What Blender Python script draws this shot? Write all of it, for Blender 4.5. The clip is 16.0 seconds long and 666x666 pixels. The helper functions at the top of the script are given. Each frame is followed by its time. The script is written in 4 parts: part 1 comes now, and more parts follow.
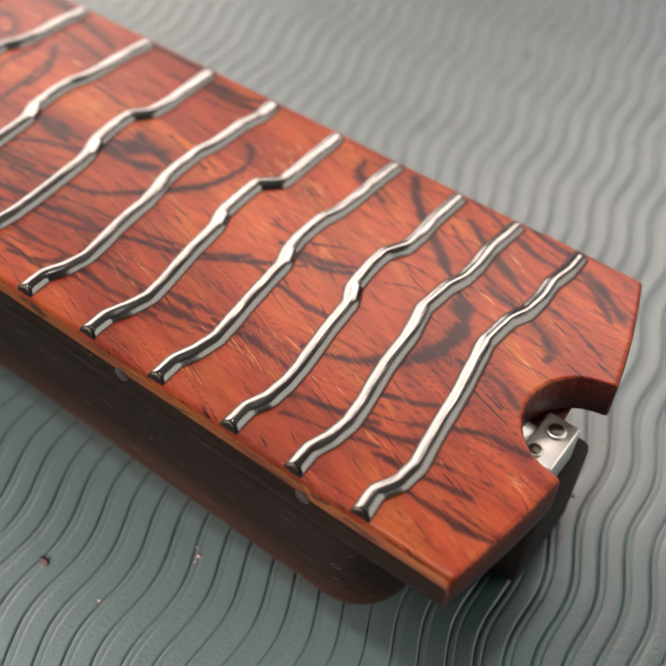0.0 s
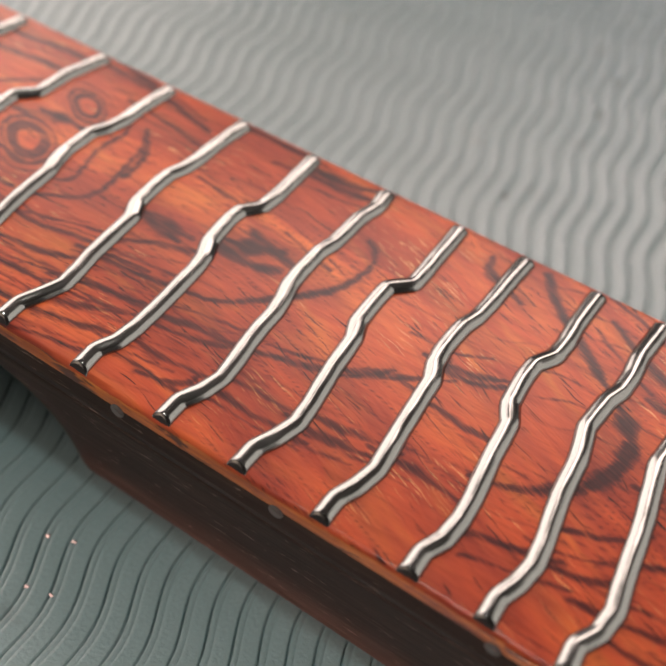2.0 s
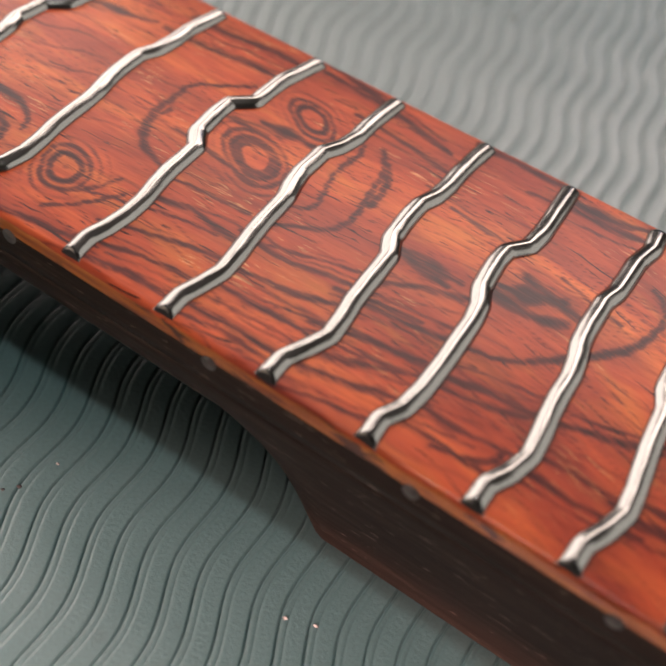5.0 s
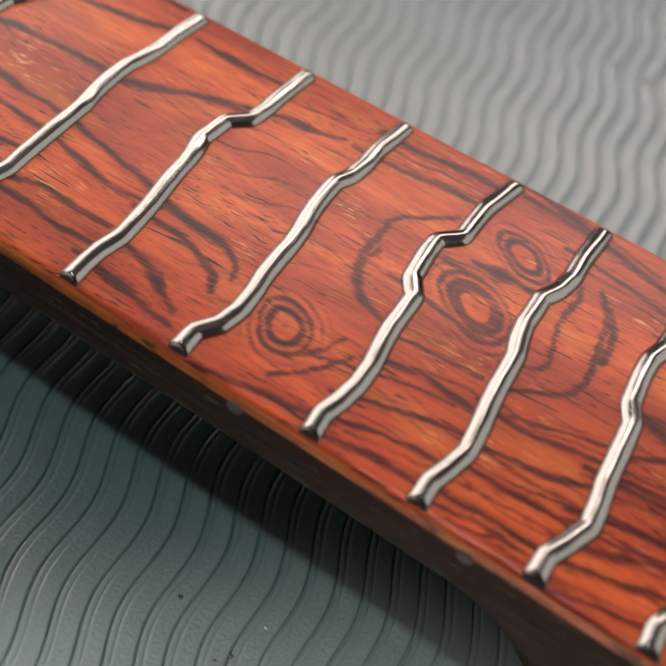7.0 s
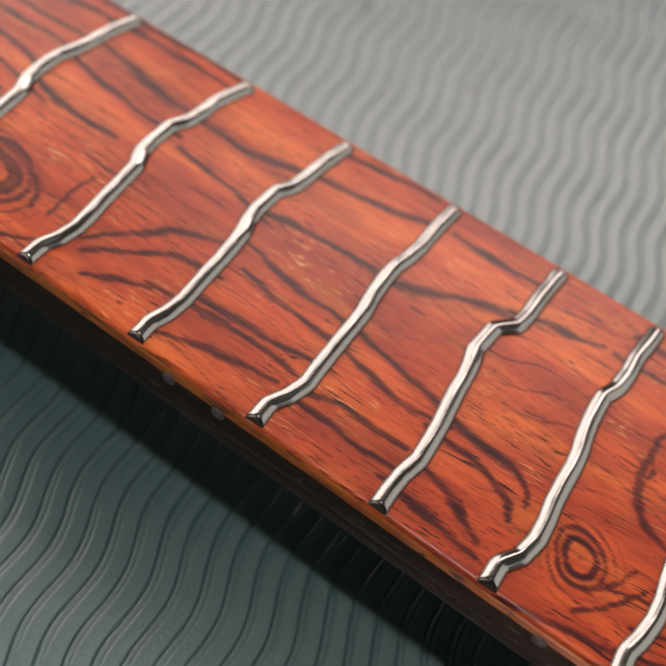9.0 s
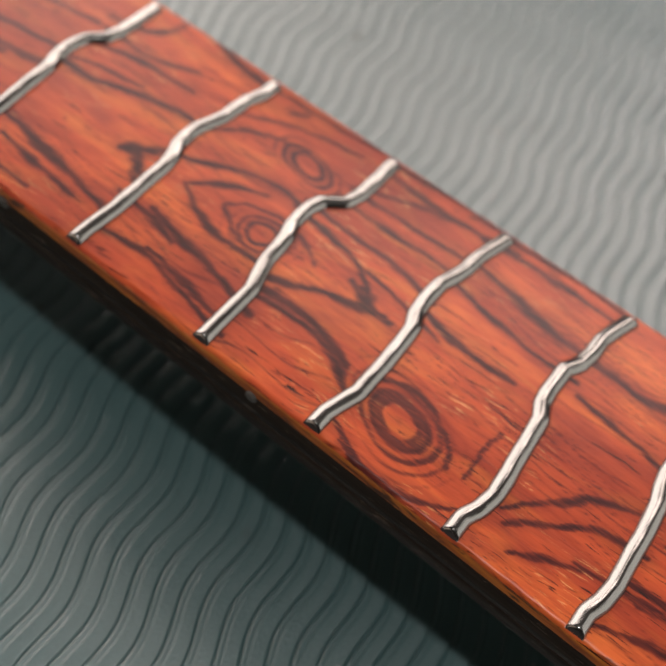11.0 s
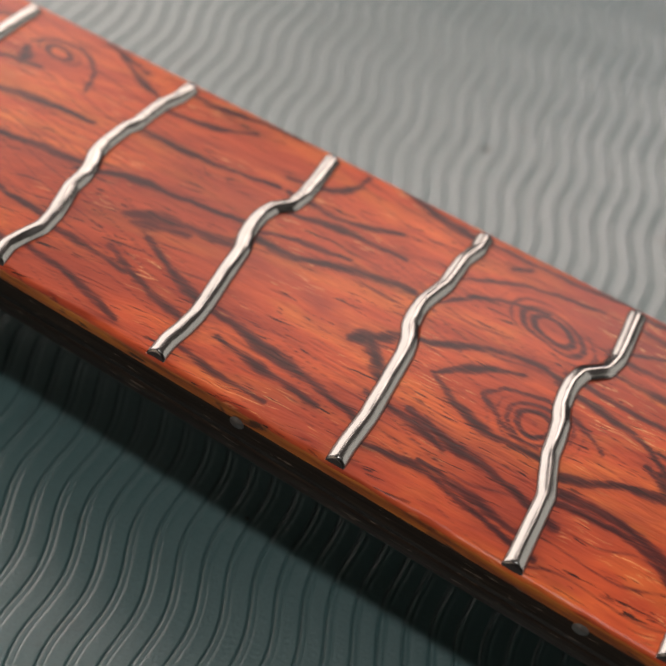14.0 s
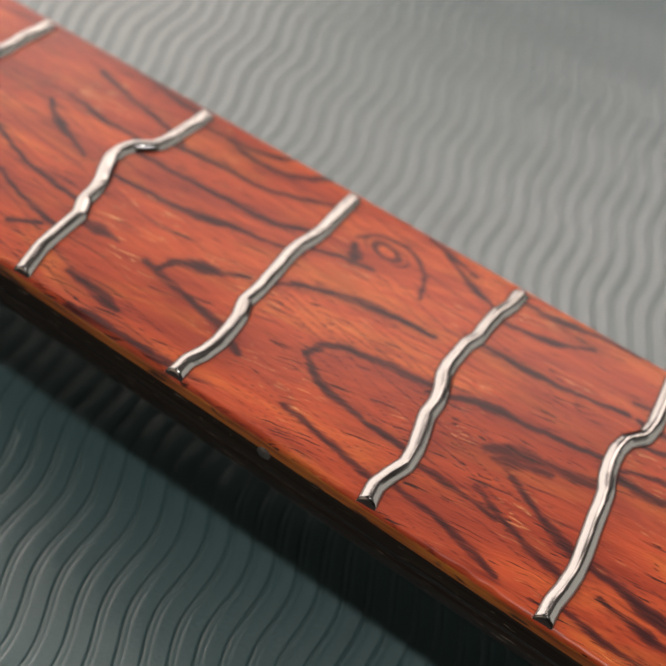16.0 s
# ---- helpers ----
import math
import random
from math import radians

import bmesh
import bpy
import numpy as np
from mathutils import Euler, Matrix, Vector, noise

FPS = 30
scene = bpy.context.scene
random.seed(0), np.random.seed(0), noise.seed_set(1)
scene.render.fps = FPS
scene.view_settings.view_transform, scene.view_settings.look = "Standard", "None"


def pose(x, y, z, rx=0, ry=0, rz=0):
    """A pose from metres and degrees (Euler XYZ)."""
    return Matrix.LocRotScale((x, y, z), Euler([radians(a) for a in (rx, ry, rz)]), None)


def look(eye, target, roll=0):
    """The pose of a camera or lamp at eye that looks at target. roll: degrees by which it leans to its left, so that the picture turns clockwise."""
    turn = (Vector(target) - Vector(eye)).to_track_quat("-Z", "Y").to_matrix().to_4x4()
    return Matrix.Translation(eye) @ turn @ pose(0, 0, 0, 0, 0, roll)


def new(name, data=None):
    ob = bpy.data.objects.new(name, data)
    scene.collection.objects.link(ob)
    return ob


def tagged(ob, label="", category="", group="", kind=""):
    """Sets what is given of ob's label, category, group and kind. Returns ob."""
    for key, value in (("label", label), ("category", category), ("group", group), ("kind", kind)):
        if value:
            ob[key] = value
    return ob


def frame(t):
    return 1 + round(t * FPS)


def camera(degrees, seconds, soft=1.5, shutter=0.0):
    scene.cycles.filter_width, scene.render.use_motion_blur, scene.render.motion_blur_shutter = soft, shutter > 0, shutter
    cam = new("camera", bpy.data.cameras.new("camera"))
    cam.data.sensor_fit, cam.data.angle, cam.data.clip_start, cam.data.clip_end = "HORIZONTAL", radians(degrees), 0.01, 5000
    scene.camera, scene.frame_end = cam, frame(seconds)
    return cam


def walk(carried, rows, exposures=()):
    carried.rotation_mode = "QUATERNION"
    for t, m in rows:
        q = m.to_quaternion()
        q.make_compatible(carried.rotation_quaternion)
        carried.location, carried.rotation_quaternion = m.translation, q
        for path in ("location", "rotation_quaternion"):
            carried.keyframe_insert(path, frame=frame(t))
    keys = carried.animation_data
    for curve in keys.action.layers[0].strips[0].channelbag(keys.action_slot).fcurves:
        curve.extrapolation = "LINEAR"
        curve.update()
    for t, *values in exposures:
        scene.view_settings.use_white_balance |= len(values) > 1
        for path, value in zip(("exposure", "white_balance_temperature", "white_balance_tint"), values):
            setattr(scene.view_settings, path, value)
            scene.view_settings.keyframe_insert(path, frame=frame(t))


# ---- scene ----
cam = camera(33.09, 16.0, soft=2.0)
cam.data.dof.use_dof = True
cam.data.dof.focus_distance = 0.141
cam.data.dof.aperture_fstop = 17.0
PATH = [
    (0.0, (0.51963, -0.08996, 0.13715), (0.47329, -0.01582, 0.04095), 5.532),
    (0.5, (0.51097, -0.09206, 0.13993), (0.46584, -0.01666, 0.04413), 5.283),
    (1.0, (0.50355, -0.09183, 0.13969), (0.45970, -0.01554, 0.04400), 5.800),
    (1.5, (0.49714, -0.09040, 0.13959), (0.45494, -0.01313, 0.04395), 6.805),
    (2.0, (0.48678, -0.09055, 0.13780), (0.44610, -0.01247, 0.04215), 7.715),
    (2.5, (0.47605, -0.09246, 0.13688), (0.43691, -0.01357, 0.04125), 8.803),
    (3.0, (0.47059, -0.09172, 0.13735), (0.43213, -0.01295, 0.04134), 9.190),
    (3.5, (0.46107, -0.09213, 0.13741), (0.42372, -0.01370, 0.04070), 10.084),
    (4.0, (0.45196, -0.09275, 0.13286), (0.41482, -0.01516, 0.03538), 10.381),
    (4.2, (0.45180, -0.09306, 0.12760), (0.41362, -0.01535, 0.03062), 10.405),
    (6.3, (0.41665, -0.09463, 0.12519), (0.38632, -0.01592, 0.02627), 14.196),
    (6.5, (0.41320, -0.09223, 0.12753), (0.38320, -0.01449, 0.02774), 14.139),
    (7.0, (0.40119, -0.09047, 0.13236), (0.37194, -0.01387, 0.03148), 14.519),
    (7.5, (0.38925, -0.09008, 0.13749), (0.36114, -0.01468, 0.03538), 14.917),
    (8.0, (0.37788, -0.08968, 0.14378), (0.34924, -0.01553, 0.04091), 14.941),
    (8.5, (0.36749, -0.09165, 0.14611), (0.33882, -0.01739, 0.04333), 15.427),
    (9.0, (0.35608, -0.09491, 0.15098), (0.32829, -0.02048, 0.04808), 16.744),
    (9.5, (0.34315, -0.09726, 0.15451), (0.31507, -0.02300, 0.05157), 17.532),
    (10.0, (0.32868, -0.09780, 0.15714), (0.29936, -0.02483, 0.05362), 17.429),
    (10.2, (0.32034, -0.10058, 0.15878), (0.28993, -0.02833, 0.05507), 16.819),
    (12.3, (0.26004, -0.09170, 0.14179), (0.22698, -0.01755, 0.04026), 17.404),
    (12.5, (0.25611, -0.09076, 0.13842), (0.22400, -0.01571, 0.03725), 17.202),
    (13.0, (0.25495, -0.09267, 0.13506), (0.22582, -0.01606, 0.03415), 15.141),
    (13.5, (0.24596, -0.09714, 0.14081), (0.21742, -0.01820, 0.04154), 14.321),
    (14.0, (0.23604, -0.09852, 0.14426), (0.21008, -0.01878, 0.04493), 15.082),
    (14.5, (0.21676, -0.09806, 0.14870), (0.19295, -0.01765, 0.04937), 16.258),
    (15.0, (0.20164, -0.09694, 0.15245), (0.17699, -0.01730, 0.05271), 16.120),
    (15.5, (0.19010, -0.09733, 0.15393), (0.16377, -0.01840, 0.05405), 16.065),
    (16.0, (0.18080, -0.09886, 0.15153), (0.15165, -0.02042, 0.05204), 15.854),
]
walk(cam, [(t, look(e, g, r)) for t, e, g, r in PATH], [(0.0, 0.0), (4.0, -0.04), (6.5, -0.1), (10.0, -0.1), (12.4, -0.14), (16.0, -0.24)])

# ---- light: a small clear lamp overhead, one wide unseen lit window and added fills, in a dim added room that stands askew to the bench ----
world = bpy.data.worlds.new("world")
scene.world = world
world.use_nodes = True
world.node_tree.nodes["Background"].inputs[0].default_value = (0.55, 0.68, 0.8, 1)
world.node_tree.nodes["Background"].inputs[1].default_value = 0.25

# the room's own axes: u runs along the window wall, w towards it; the bench stands at its origin
ROOM = pose(0.27, 0.0, 0.0, 0, 0, 45)
WIN_W = 1.30
# the lit panes of the unseen window, shaped to suit the reflections: u from and to, z from and to, radiance, tint
PANES = (
    (-1.30, 0.20, 0.12, 1.40, 5.0, (1.0, 0.85, 0.78)),
    (0.24, 2.00, 1.15, 2.00, 8.8, (1.0, 0.82, 0.75)),
    (0.90, 1.30, 0.70, 1.10, 1.2, (0.50, 0.60, 1.0)),
)
LAMP = Vector((0.34, -0.15, 1.35))


def area_lamp(name, eye, target, sx, sy, watts, colour, shape="RECTANGLE"):
    data = bpy.data.lights.new(name, "AREA")
    data.shape, data.size, data.size_y, data.energy, data.color = shape, sx, sy, watts, colour
    ob = new(name, data)
    ob.matrix_world = look(eye, target)
    return ob


area_lamp("pendant_lamp_light", LAMP, (0.28, 0.0, 0.0), 0.10, 0.10, 6.4, (1.0, 0.96, 0.92), "DISK")
for u0, u1, z0, z1, radiance, tint in PANES:
    mid, high = (u0 + u1) / 2, (z0 + z1) / 2
    area_lamp("window_light", ROOM @ Vector((mid, WIN_W, high)), ROOM @ Vector((mid, 0, high)), u1 - u0, z1 - z0, math.pi * radiance * (u1 - u0) * (z1 - z0), tint)
# two added fills: one for the east fret flanks, one warm from behind the camera
area_lamp("side_fill_light", ROOM @ Vector((1.9, -0.9, 1.25)), ROOM @ Vector((0, -0.9, 1.25)), 2.6, 2.2, 26.0, (1.0, 0.94, 0.86))
area_lamp("warm_fill_light", ROOM @ Vector((-2.4, -0.6, 0.8)), ROOM @ Vector((0, -0.6, 0.8)), 1.6, 1.9, 9.0, (1.0, 0.76, 0.60))

# an added fill spot: flat beam on the near heel mat, short of the neck
FILL_SPOT, FILL_AIM = Vector((0.45, -0.62, 0.36)), Vector((0.45, -0.079, 0.0))
data = bpy.data.lights.new("fill_spot_light", "SPOT")
data.energy, data.color, data.spot_size, data.spot_blend, data.shadow_soft_size = 68.0, (1.0, 0.52, 0.45), radians(6.0), 0.35, 0.006
new("fill_spot_light", data).matrix_world = look(FILL_SPOT, FILL_AIM) @ Matrix.Diagonal((3.4, 1.0, 1.0, 1.0))

# ---- materials ----


def nodes_of(name):
    m = bpy.data.materials.new(name)
    m.use_nodes = True
    nt = m.node_tree
    return m, nt, nt.nodes["Principled BSDF"]


def add_node(nt, kind, **values):
    n = nt.nodes.new(kind)
    for key, value in values.items():
        n.inputs[key].default_value = value
    return n


def noise_tex(nt, co, scale, detail=3.0, rough=0.55, bend=0.0):
    n = add_node(nt, "ShaderNodeTexNoise", Scale=scale, Detail=detail, Roughness=rough, Distortion=bend)
    nt.links.new(co, n.inputs["Vector"])
    return n.outputs["Fac"]


def stretched(nt, sx, sy, sz, turn=0.0):
    tc = nt.nodes.new("ShaderNodeTexCoord")
    mp = nt.nodes.new("ShaderNodeMapping")
    mp.inputs["Scale"].default_value = (sx, sy, sz)
    mp.inputs["Rotation"].default_value = (0, 0, radians(turn))
    nt.links.new(tc.outputs["Object"], mp.inputs["Vector"])
    return mp.outputs["Vector"]


def ramp(nt, fac, *stops):
    r = nt.nodes.new("ShaderNodeValToRGB")
    e = r.color_ramp.elements
    while len(e) < len(stops):
        e.new(0.5)
    for el, (pos, col) in zip(e, stops):
        el.position, el.color = pos, (*col, 1) if len(col) == 3 else col
    nt.links.new(fac, r.inputs["Fac"])
    return r.outputs["Color"]


def mixed(nt, mode, fac, a, b):
    m = nt.nodes.new("ShaderNodeMix")
    m.data_type, m.blend_type = "RGBA", mode
    for sock, value in ((m.inputs[0], fac), (m.inputs[6], a), (m.inputs[7], b)):
        if isinstance(value, (int, float)):
            sock.default_value = value
        elif isinstance(value, tuple):
            sock.default_value = (*value, 1)
        else:
            nt.links.new(value, sock)
    return m.outputs[2]


def bumped(nt, bsdf, height, strength, distance):
    b = add_node(nt, "ShaderNodeBump", Strength=strength, Distance=distance)
    nt.links.new(height, b.inputs["Height"])
    nt.links.new(b.outputs["Normal"], bsdf.inputs["Normal"])


def rosewood():
    m, nt, b = nodes_of("cocobolo_wood")
    # coordinates that follow the run of the grain
    tc = nt.nodes.new("ShaderNodeTexCoord")
    sep = nt.nodes.new("ShaderNodeSeparateXYZ")
    nt.links.new(tc.outputs["Object"], sep.inputs[0])
    flow = nt.nodes.new("ShaderNodeAttribute")
    flow.attribute_name = "flow"
    com = nt.nodes.new("ShaderNodeCombineXYZ")
    nt.links.new(sep.outputs[0], com.inputs[0])
    sway = nt.nodes.new("ShaderNodeMath")
    sway.operation = "MULTIPLY_ADD"
    sway.inputs[1].default_value = 0.0016
    nt.links.new(noise_tex(nt, stretched(nt, 130, 200, 60), 1.0, 2), sway.inputs[0])
    nt.links.new(flow.outputs["Fac"], sway.inputs[2])
    nt.links.new(sway.outputs[0], com.inputs[1])
    nt.links.new(sep.outputs[2], com.inputs[2])

    def along(sx, sy, sz):
        mp = nt.nodes.new("ShaderNodeMapping")
        mp.inputs["Scale"].default_value = (sx, sy, sz)
        nt.links.new(com.outputs[0], mp.inputs["Vector"])
        return mp.outputs["Vector"]

    broad = noise_tex(nt, along(22, 120, 60), 1.0, 4, 0.6, 0.5)
    streak = noise_tex(nt, stretched(nt, 120, 1000, 600, 2), 1.0, 4)
    fibre = noise_tex(nt, stretched(nt, 260, 3200, 2000, 3), 1.0, 3)
    body = ramp(nt, broad, (0.26, (0.20, 0.028, 0.014)), (0.38, (0.35, 0.048, 0.019)), (0.53, (0.52, 0.084, 0.027)), (0.70, (0.66, 0.145, 0.036)))
    gold = ramp(nt, noise_tex(nt, along(45, 150, 60), 1.0, 3, 0.55, 0.8), (0.52, (0, 0, 0)), (0.74, (0.6, 0.6, 0.6)))
    body = mixed(nt, "MIX", gold, body, (0.60, 0.175, 0.034))
    wine = ramp(nt, noise_tex(nt, along(30, 90, 60), 1.0, 3, 0.6, 0.6), (0.30, (0.8, 0.8, 0.8)), (0.52, (0, 0, 0)))
    body = mixed(nt, "MIX", wine, body, (0.26, 0.038, 0.022))
    body = mixed(nt, "MULTIPLY", 0.45, body, ramp(nt, streak, (0.30, (0.50, 0.38, 0.36)), (0.5, (1.0, 1.0, 1.0)), (0.72, (1.15, 1.22, 1.15))))
    body = mixed(nt, "MULTIPLY", 0.22, body, ramp(nt, fibre, (0.32, (0.55, 0.45, 0.42)), (0.55, (1.05, 1.05, 1.05))))
    fleck = noise_tex(nt, along(280, 3400, 1200), 1.0, 1, 0.5, 0.6)
    patch = ramp(nt, noise_tex(nt, stretched(nt, 75, 100, 60), 1.0, 2), (0.52, (0, 0, 0)), (0.64, (1, 1, 1)))
    flecks = mixed(nt, "MULTIPLY", 1.0, ramp(nt, fleck, (0.625, (0, 0, 0)), (0.69, (0.75, 0.75, 0.75))), patch)
    body = mixed(nt, "MIX", flecks, body, (0.78, 0.36, 0.14))
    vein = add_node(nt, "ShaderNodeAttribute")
    vein.attribute_name = "grain_and_shade"
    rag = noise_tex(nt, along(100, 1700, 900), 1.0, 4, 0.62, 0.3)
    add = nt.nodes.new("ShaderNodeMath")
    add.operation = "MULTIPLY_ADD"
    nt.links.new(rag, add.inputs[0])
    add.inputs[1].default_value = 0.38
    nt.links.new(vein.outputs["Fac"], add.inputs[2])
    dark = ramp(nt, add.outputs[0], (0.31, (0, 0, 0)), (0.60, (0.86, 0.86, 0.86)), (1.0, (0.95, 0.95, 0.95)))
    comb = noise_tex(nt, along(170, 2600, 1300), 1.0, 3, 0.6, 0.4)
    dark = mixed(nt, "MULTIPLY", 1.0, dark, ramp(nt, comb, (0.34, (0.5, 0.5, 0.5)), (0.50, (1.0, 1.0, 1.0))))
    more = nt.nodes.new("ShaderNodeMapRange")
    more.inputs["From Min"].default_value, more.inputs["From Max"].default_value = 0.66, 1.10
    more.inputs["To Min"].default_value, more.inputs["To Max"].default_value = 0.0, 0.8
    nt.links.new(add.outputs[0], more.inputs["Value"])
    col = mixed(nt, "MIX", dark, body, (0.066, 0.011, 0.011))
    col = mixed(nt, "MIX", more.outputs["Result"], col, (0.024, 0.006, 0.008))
    pore = noise_tex(nt, along(260, 3000, 1300), 1.0, 1.0, 0.5, 0.6)
    cluster = ramp(nt, noise_tex(nt, stretched(nt, 60, 110, 60), 1.0, 2), (0.44, (0, 0, 0)), (0.6, (1, 1, 1)))
    pores = mixed(nt, "MULTIPLY", 1.0, ramp(nt, pore, (0.319, (0.95, 0.95, 0.95)), (0.360, (0, 0, 0))), cluster)
    col = mixed(nt, "MIX", pores, col, (0.020, 0.006, 0.005))
    crack = noise_tex(nt, along(130, 2200, 1300), 1.0, 1.0, 0.5, 0.6)
    col = mixed(nt, "MIX", ramp(nt, crack, (0.27, (0.95, 0.95, 0.95)), (0.305, (0, 0, 0))), col, (0.022, 0.008, 0.007))
    nt.links.new(col, b.inputs["Base Color"])
    b.inputs["Roughness"].default_value = 0.34
    b.inputs["Specular IOR Level"].default_value = 0.24
    b.inputs["Coat Weight"].default_value = 0.05
    b.inputs["Coat Roughness"].default_value = 0.2
    bumped(nt, b, pore, 0.10, 0.0003)
    return m


def amber_edge():
    m, nt, b = nodes_of("amber_lacquered_edge")
    long = noise_tex(nt, stretched(nt, 90, 900, 900), 1.0, 4, 0.6)
    chip = noise_tex(nt, stretched(nt, 150, 500, 500), 1.0, 3, 0.6, 0.5)
    col = ramp(nt, long, (0.30, (0.16, 0.035, 0.012)), (0.45, (0.42, 0.115, 0.020)), (0.70, (0.66, 0.23, 0.032)))
    col = mixed(nt, "MIX", ramp(nt, chip, (0.36, (0.9, 0.9, 0.9)), (0.44, (0, 0, 0))), col, (0.050, 0.018, 0.012))
    nt.links.new(col, b.inputs["Base Color"])
    b.inputs["Roughness"].default_value = 0.28
    bumped(nt, b, chip, 0.2, 0.0003)
    return m


def dark_wood():
    m, nt, b = nodes_of("dark_neck_wood")
    s = noise_tex(nt, stretched(nt, 60, 900, 1400, 0), 1.0, 4)
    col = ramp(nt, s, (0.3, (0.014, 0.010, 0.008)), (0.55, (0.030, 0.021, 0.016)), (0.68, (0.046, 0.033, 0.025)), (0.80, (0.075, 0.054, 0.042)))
    nicks = noise_tex(nt, stretched(nt, 260, 1500, 2600), 1.0, 2, 0.6, 0.4)
    col = mixed(nt, "MIX", ramp(nt, nicks, (0.66, (0, 0, 0)), (0.73, (0.7, 0.7, 0.7))), col, (0.42, 0.33, 0.27))
    nt.links.new(col, b.inputs["Base Color"])
    b.inputs["Roughness"].default_value = 0.5
    b.inputs["Specular IOR Level"].default_value = 0.12
    bumped(nt, b, s, 0.15, 0.0004)
    return m


def metal(name, colour, rough, wear=0.12):
    m, nt, b = nodes_of(name)
    n = noise_tex(nt, stretched(nt, 500, 90, 500), 1.0, 4)
    b.inputs["Metallic"].default_value = 1.0
    nt.links.new(ramp(nt, n, (0.3, tuple(c * 0.88 for c in colour)), (0.7, colour)), b.inputs["Base Color"])
    r = ramp(nt, n, (0.3, (rough, rough, rough)), (0.8, (rough + wear, rough + wear, rough + wear)))
    nt.links.new(r, b.inputs["Roughness"])
    return m


def rubber():
    m, nt, b = nodes_of("grey_green_rubber")
    broad = noise_tex(nt, stretched(nt, 9, 9, 9), 1.0, 3)
    fine = noise_tex(nt, stretched(nt, 1800, 1800, 1800), 1.0, 4)
    spots = noise_tex(nt, stretched(nt, 110, 110, 110), 1.0, 4)
    col = ramp(nt, broad, (0.3, (0.040, 0.096, 0.101)), (0.7, (0.050, 0.113, 0.118)))
    col = mixed(nt, "MULTIPLY", 0.5, col, ramp(nt, fine, (0.3, (0.72, 0.72, 0.72)), (0.7, (1.15, 1.15, 1.15))))
    col = mixed(nt, "MULTIPLY", 0.5, col, ramp(nt, spots, (0.27, (0.45, 0.45, 0.45)), (0.38, (1, 1, 1))))
    nt.links.new(col, b.inputs["Base Color"])
    b.inputs["Roughness"].default_value = 0.36
    b.inputs["Specular IOR Level"].default_value = 1.0
    b.inputs["IOR"].default_value = 1.60
    bumped(nt, b, fine, 0.26, 0.0003)
    return m


def plain(name, colour, rough, scale=6.0):
    m, nt, b = nodes_of(name)
    n = noise_tex(nt, stretched(nt, scale, scale, scale), 1.0, 5)
    nt.links.new(ramp(nt, n, (0.3, tuple(c * 0.85 for c in colour)), (0.7, tuple(min(1, c * 1.08) for c in colour))), b.inputs["Base Color"])
    b.inputs["Roughness"].default_value = rough
    return m


WOOD = rosewood()
NECK = dark_wood()
AMBER = amber_edge()
STEEL = metal("polished_fret_steel", (0.265, 0.26, 0.25), 0.17, 0.10)
NICKEL = metal("nickel_plate", (0.95, 0.93, 0.88), 0.36)
RUBBER = rubber()
PEARL = plain("pearl_inlay", (0.11, 0.10, 0.094), 0.3, 900)
SHADE_BLACK = plain("near_black_shade", (0.012, 0.009, 0.008), 0.8, 300)
BORE = metal("dark_bore_metal", (0.22, 0.20, 0.17), 0.35)
TABLE = plain("table_board", (0.30, 0.24, 0.18), 0.5, 14)
FRAME = plain("brown_frame_paint", (0.10, 0.08, 0.07), 0.5)
CEILING = plain("dark_ceiling_paint", (0.06, 0.055, 0.05), 0.9)
WALLMID = plain("mid_grey_wall_paint", (0.34, 0.33, 0.32), 0.9)
WALLDARK = plain("dark_wall_paint", (0.05, 0.045, 0.045), 0.8)
WALLGREY = plain("grey_wall_paint", (0.12, 0.12, 0.14), 0.9)
FLOOR = plain("brown_floor", (0.16, 0.11, 0.08), 0.6)
LINT_GLINT = plain("pale_lint_and_glint", (0.30, 0.31, 0.30), 0.8, 600)
GRIT = plain("black_grit", (0.03, 0.03, 0.03), 0.7, 600)

# ---- helpers for meshes ----


def part(name, bm, material, parent=None, label="", smooth=True):
    me = bpy.data.meshes.new(name)
    bmesh.ops.recalc_face_normals(bm, faces=bm.faces)
    bm.to_mesh(me)
    bm.free()
    return finish(name, me, material, parent, label, smooth)


def finish(name, me, material, parent=None, label="", smooth=True):
    me.materials.append(material)
    if smooth:
        for p in me.polygons:
            p.use_smooth = True
    ob = new(name, me)
    if parent:
        ob.parent = parent
    if label:
        tagged(ob, label)
    return ob


def box_bm(x0, x1, y0, y1, z0, z1, bevel=0.0, seg=2):
    bm = bmesh.new()
    bmesh.ops.create_cube(bm, size=1.0)
    for v in bm.verts:
        v.co = Vector(((x0, x1)[v.co.x > 0], (y0, y1)[v.co.y > 0], (z0, z1)[v.co.z > 0]))
    if bevel:
        bmesh.ops.bevel(bm, geom=list(bm.edges), offset=bevel, segments=seg, affect="EDGES", profile=0.5)
    return bm


def tube_bm(r0, r1, z0, z1, n=20, capped=True):
    bm = bmesh.new()
    bmesh.ops.create_cone(bm, cap_ends=capped, segments=n, radius1=r0, radius2=r1, depth=z1 - z0)
    bmesh.ops.translate(bm, verts=bm.verts, vec=(0, 0, (z0 + z1) / 2))
    return bm


# ---- the room that closes the place: unseen, its dark tones chosen for the reflections ----
def wall(name, x0, x1, y0, y1, z0, z1, material, label, category):
    ob = part(name, box_bm(x0, x1, y0, y1, z0, z1), material, smooth=False)
    ob.matrix_world = ROOM
    return tagged(ob, label, category, kind="structure")


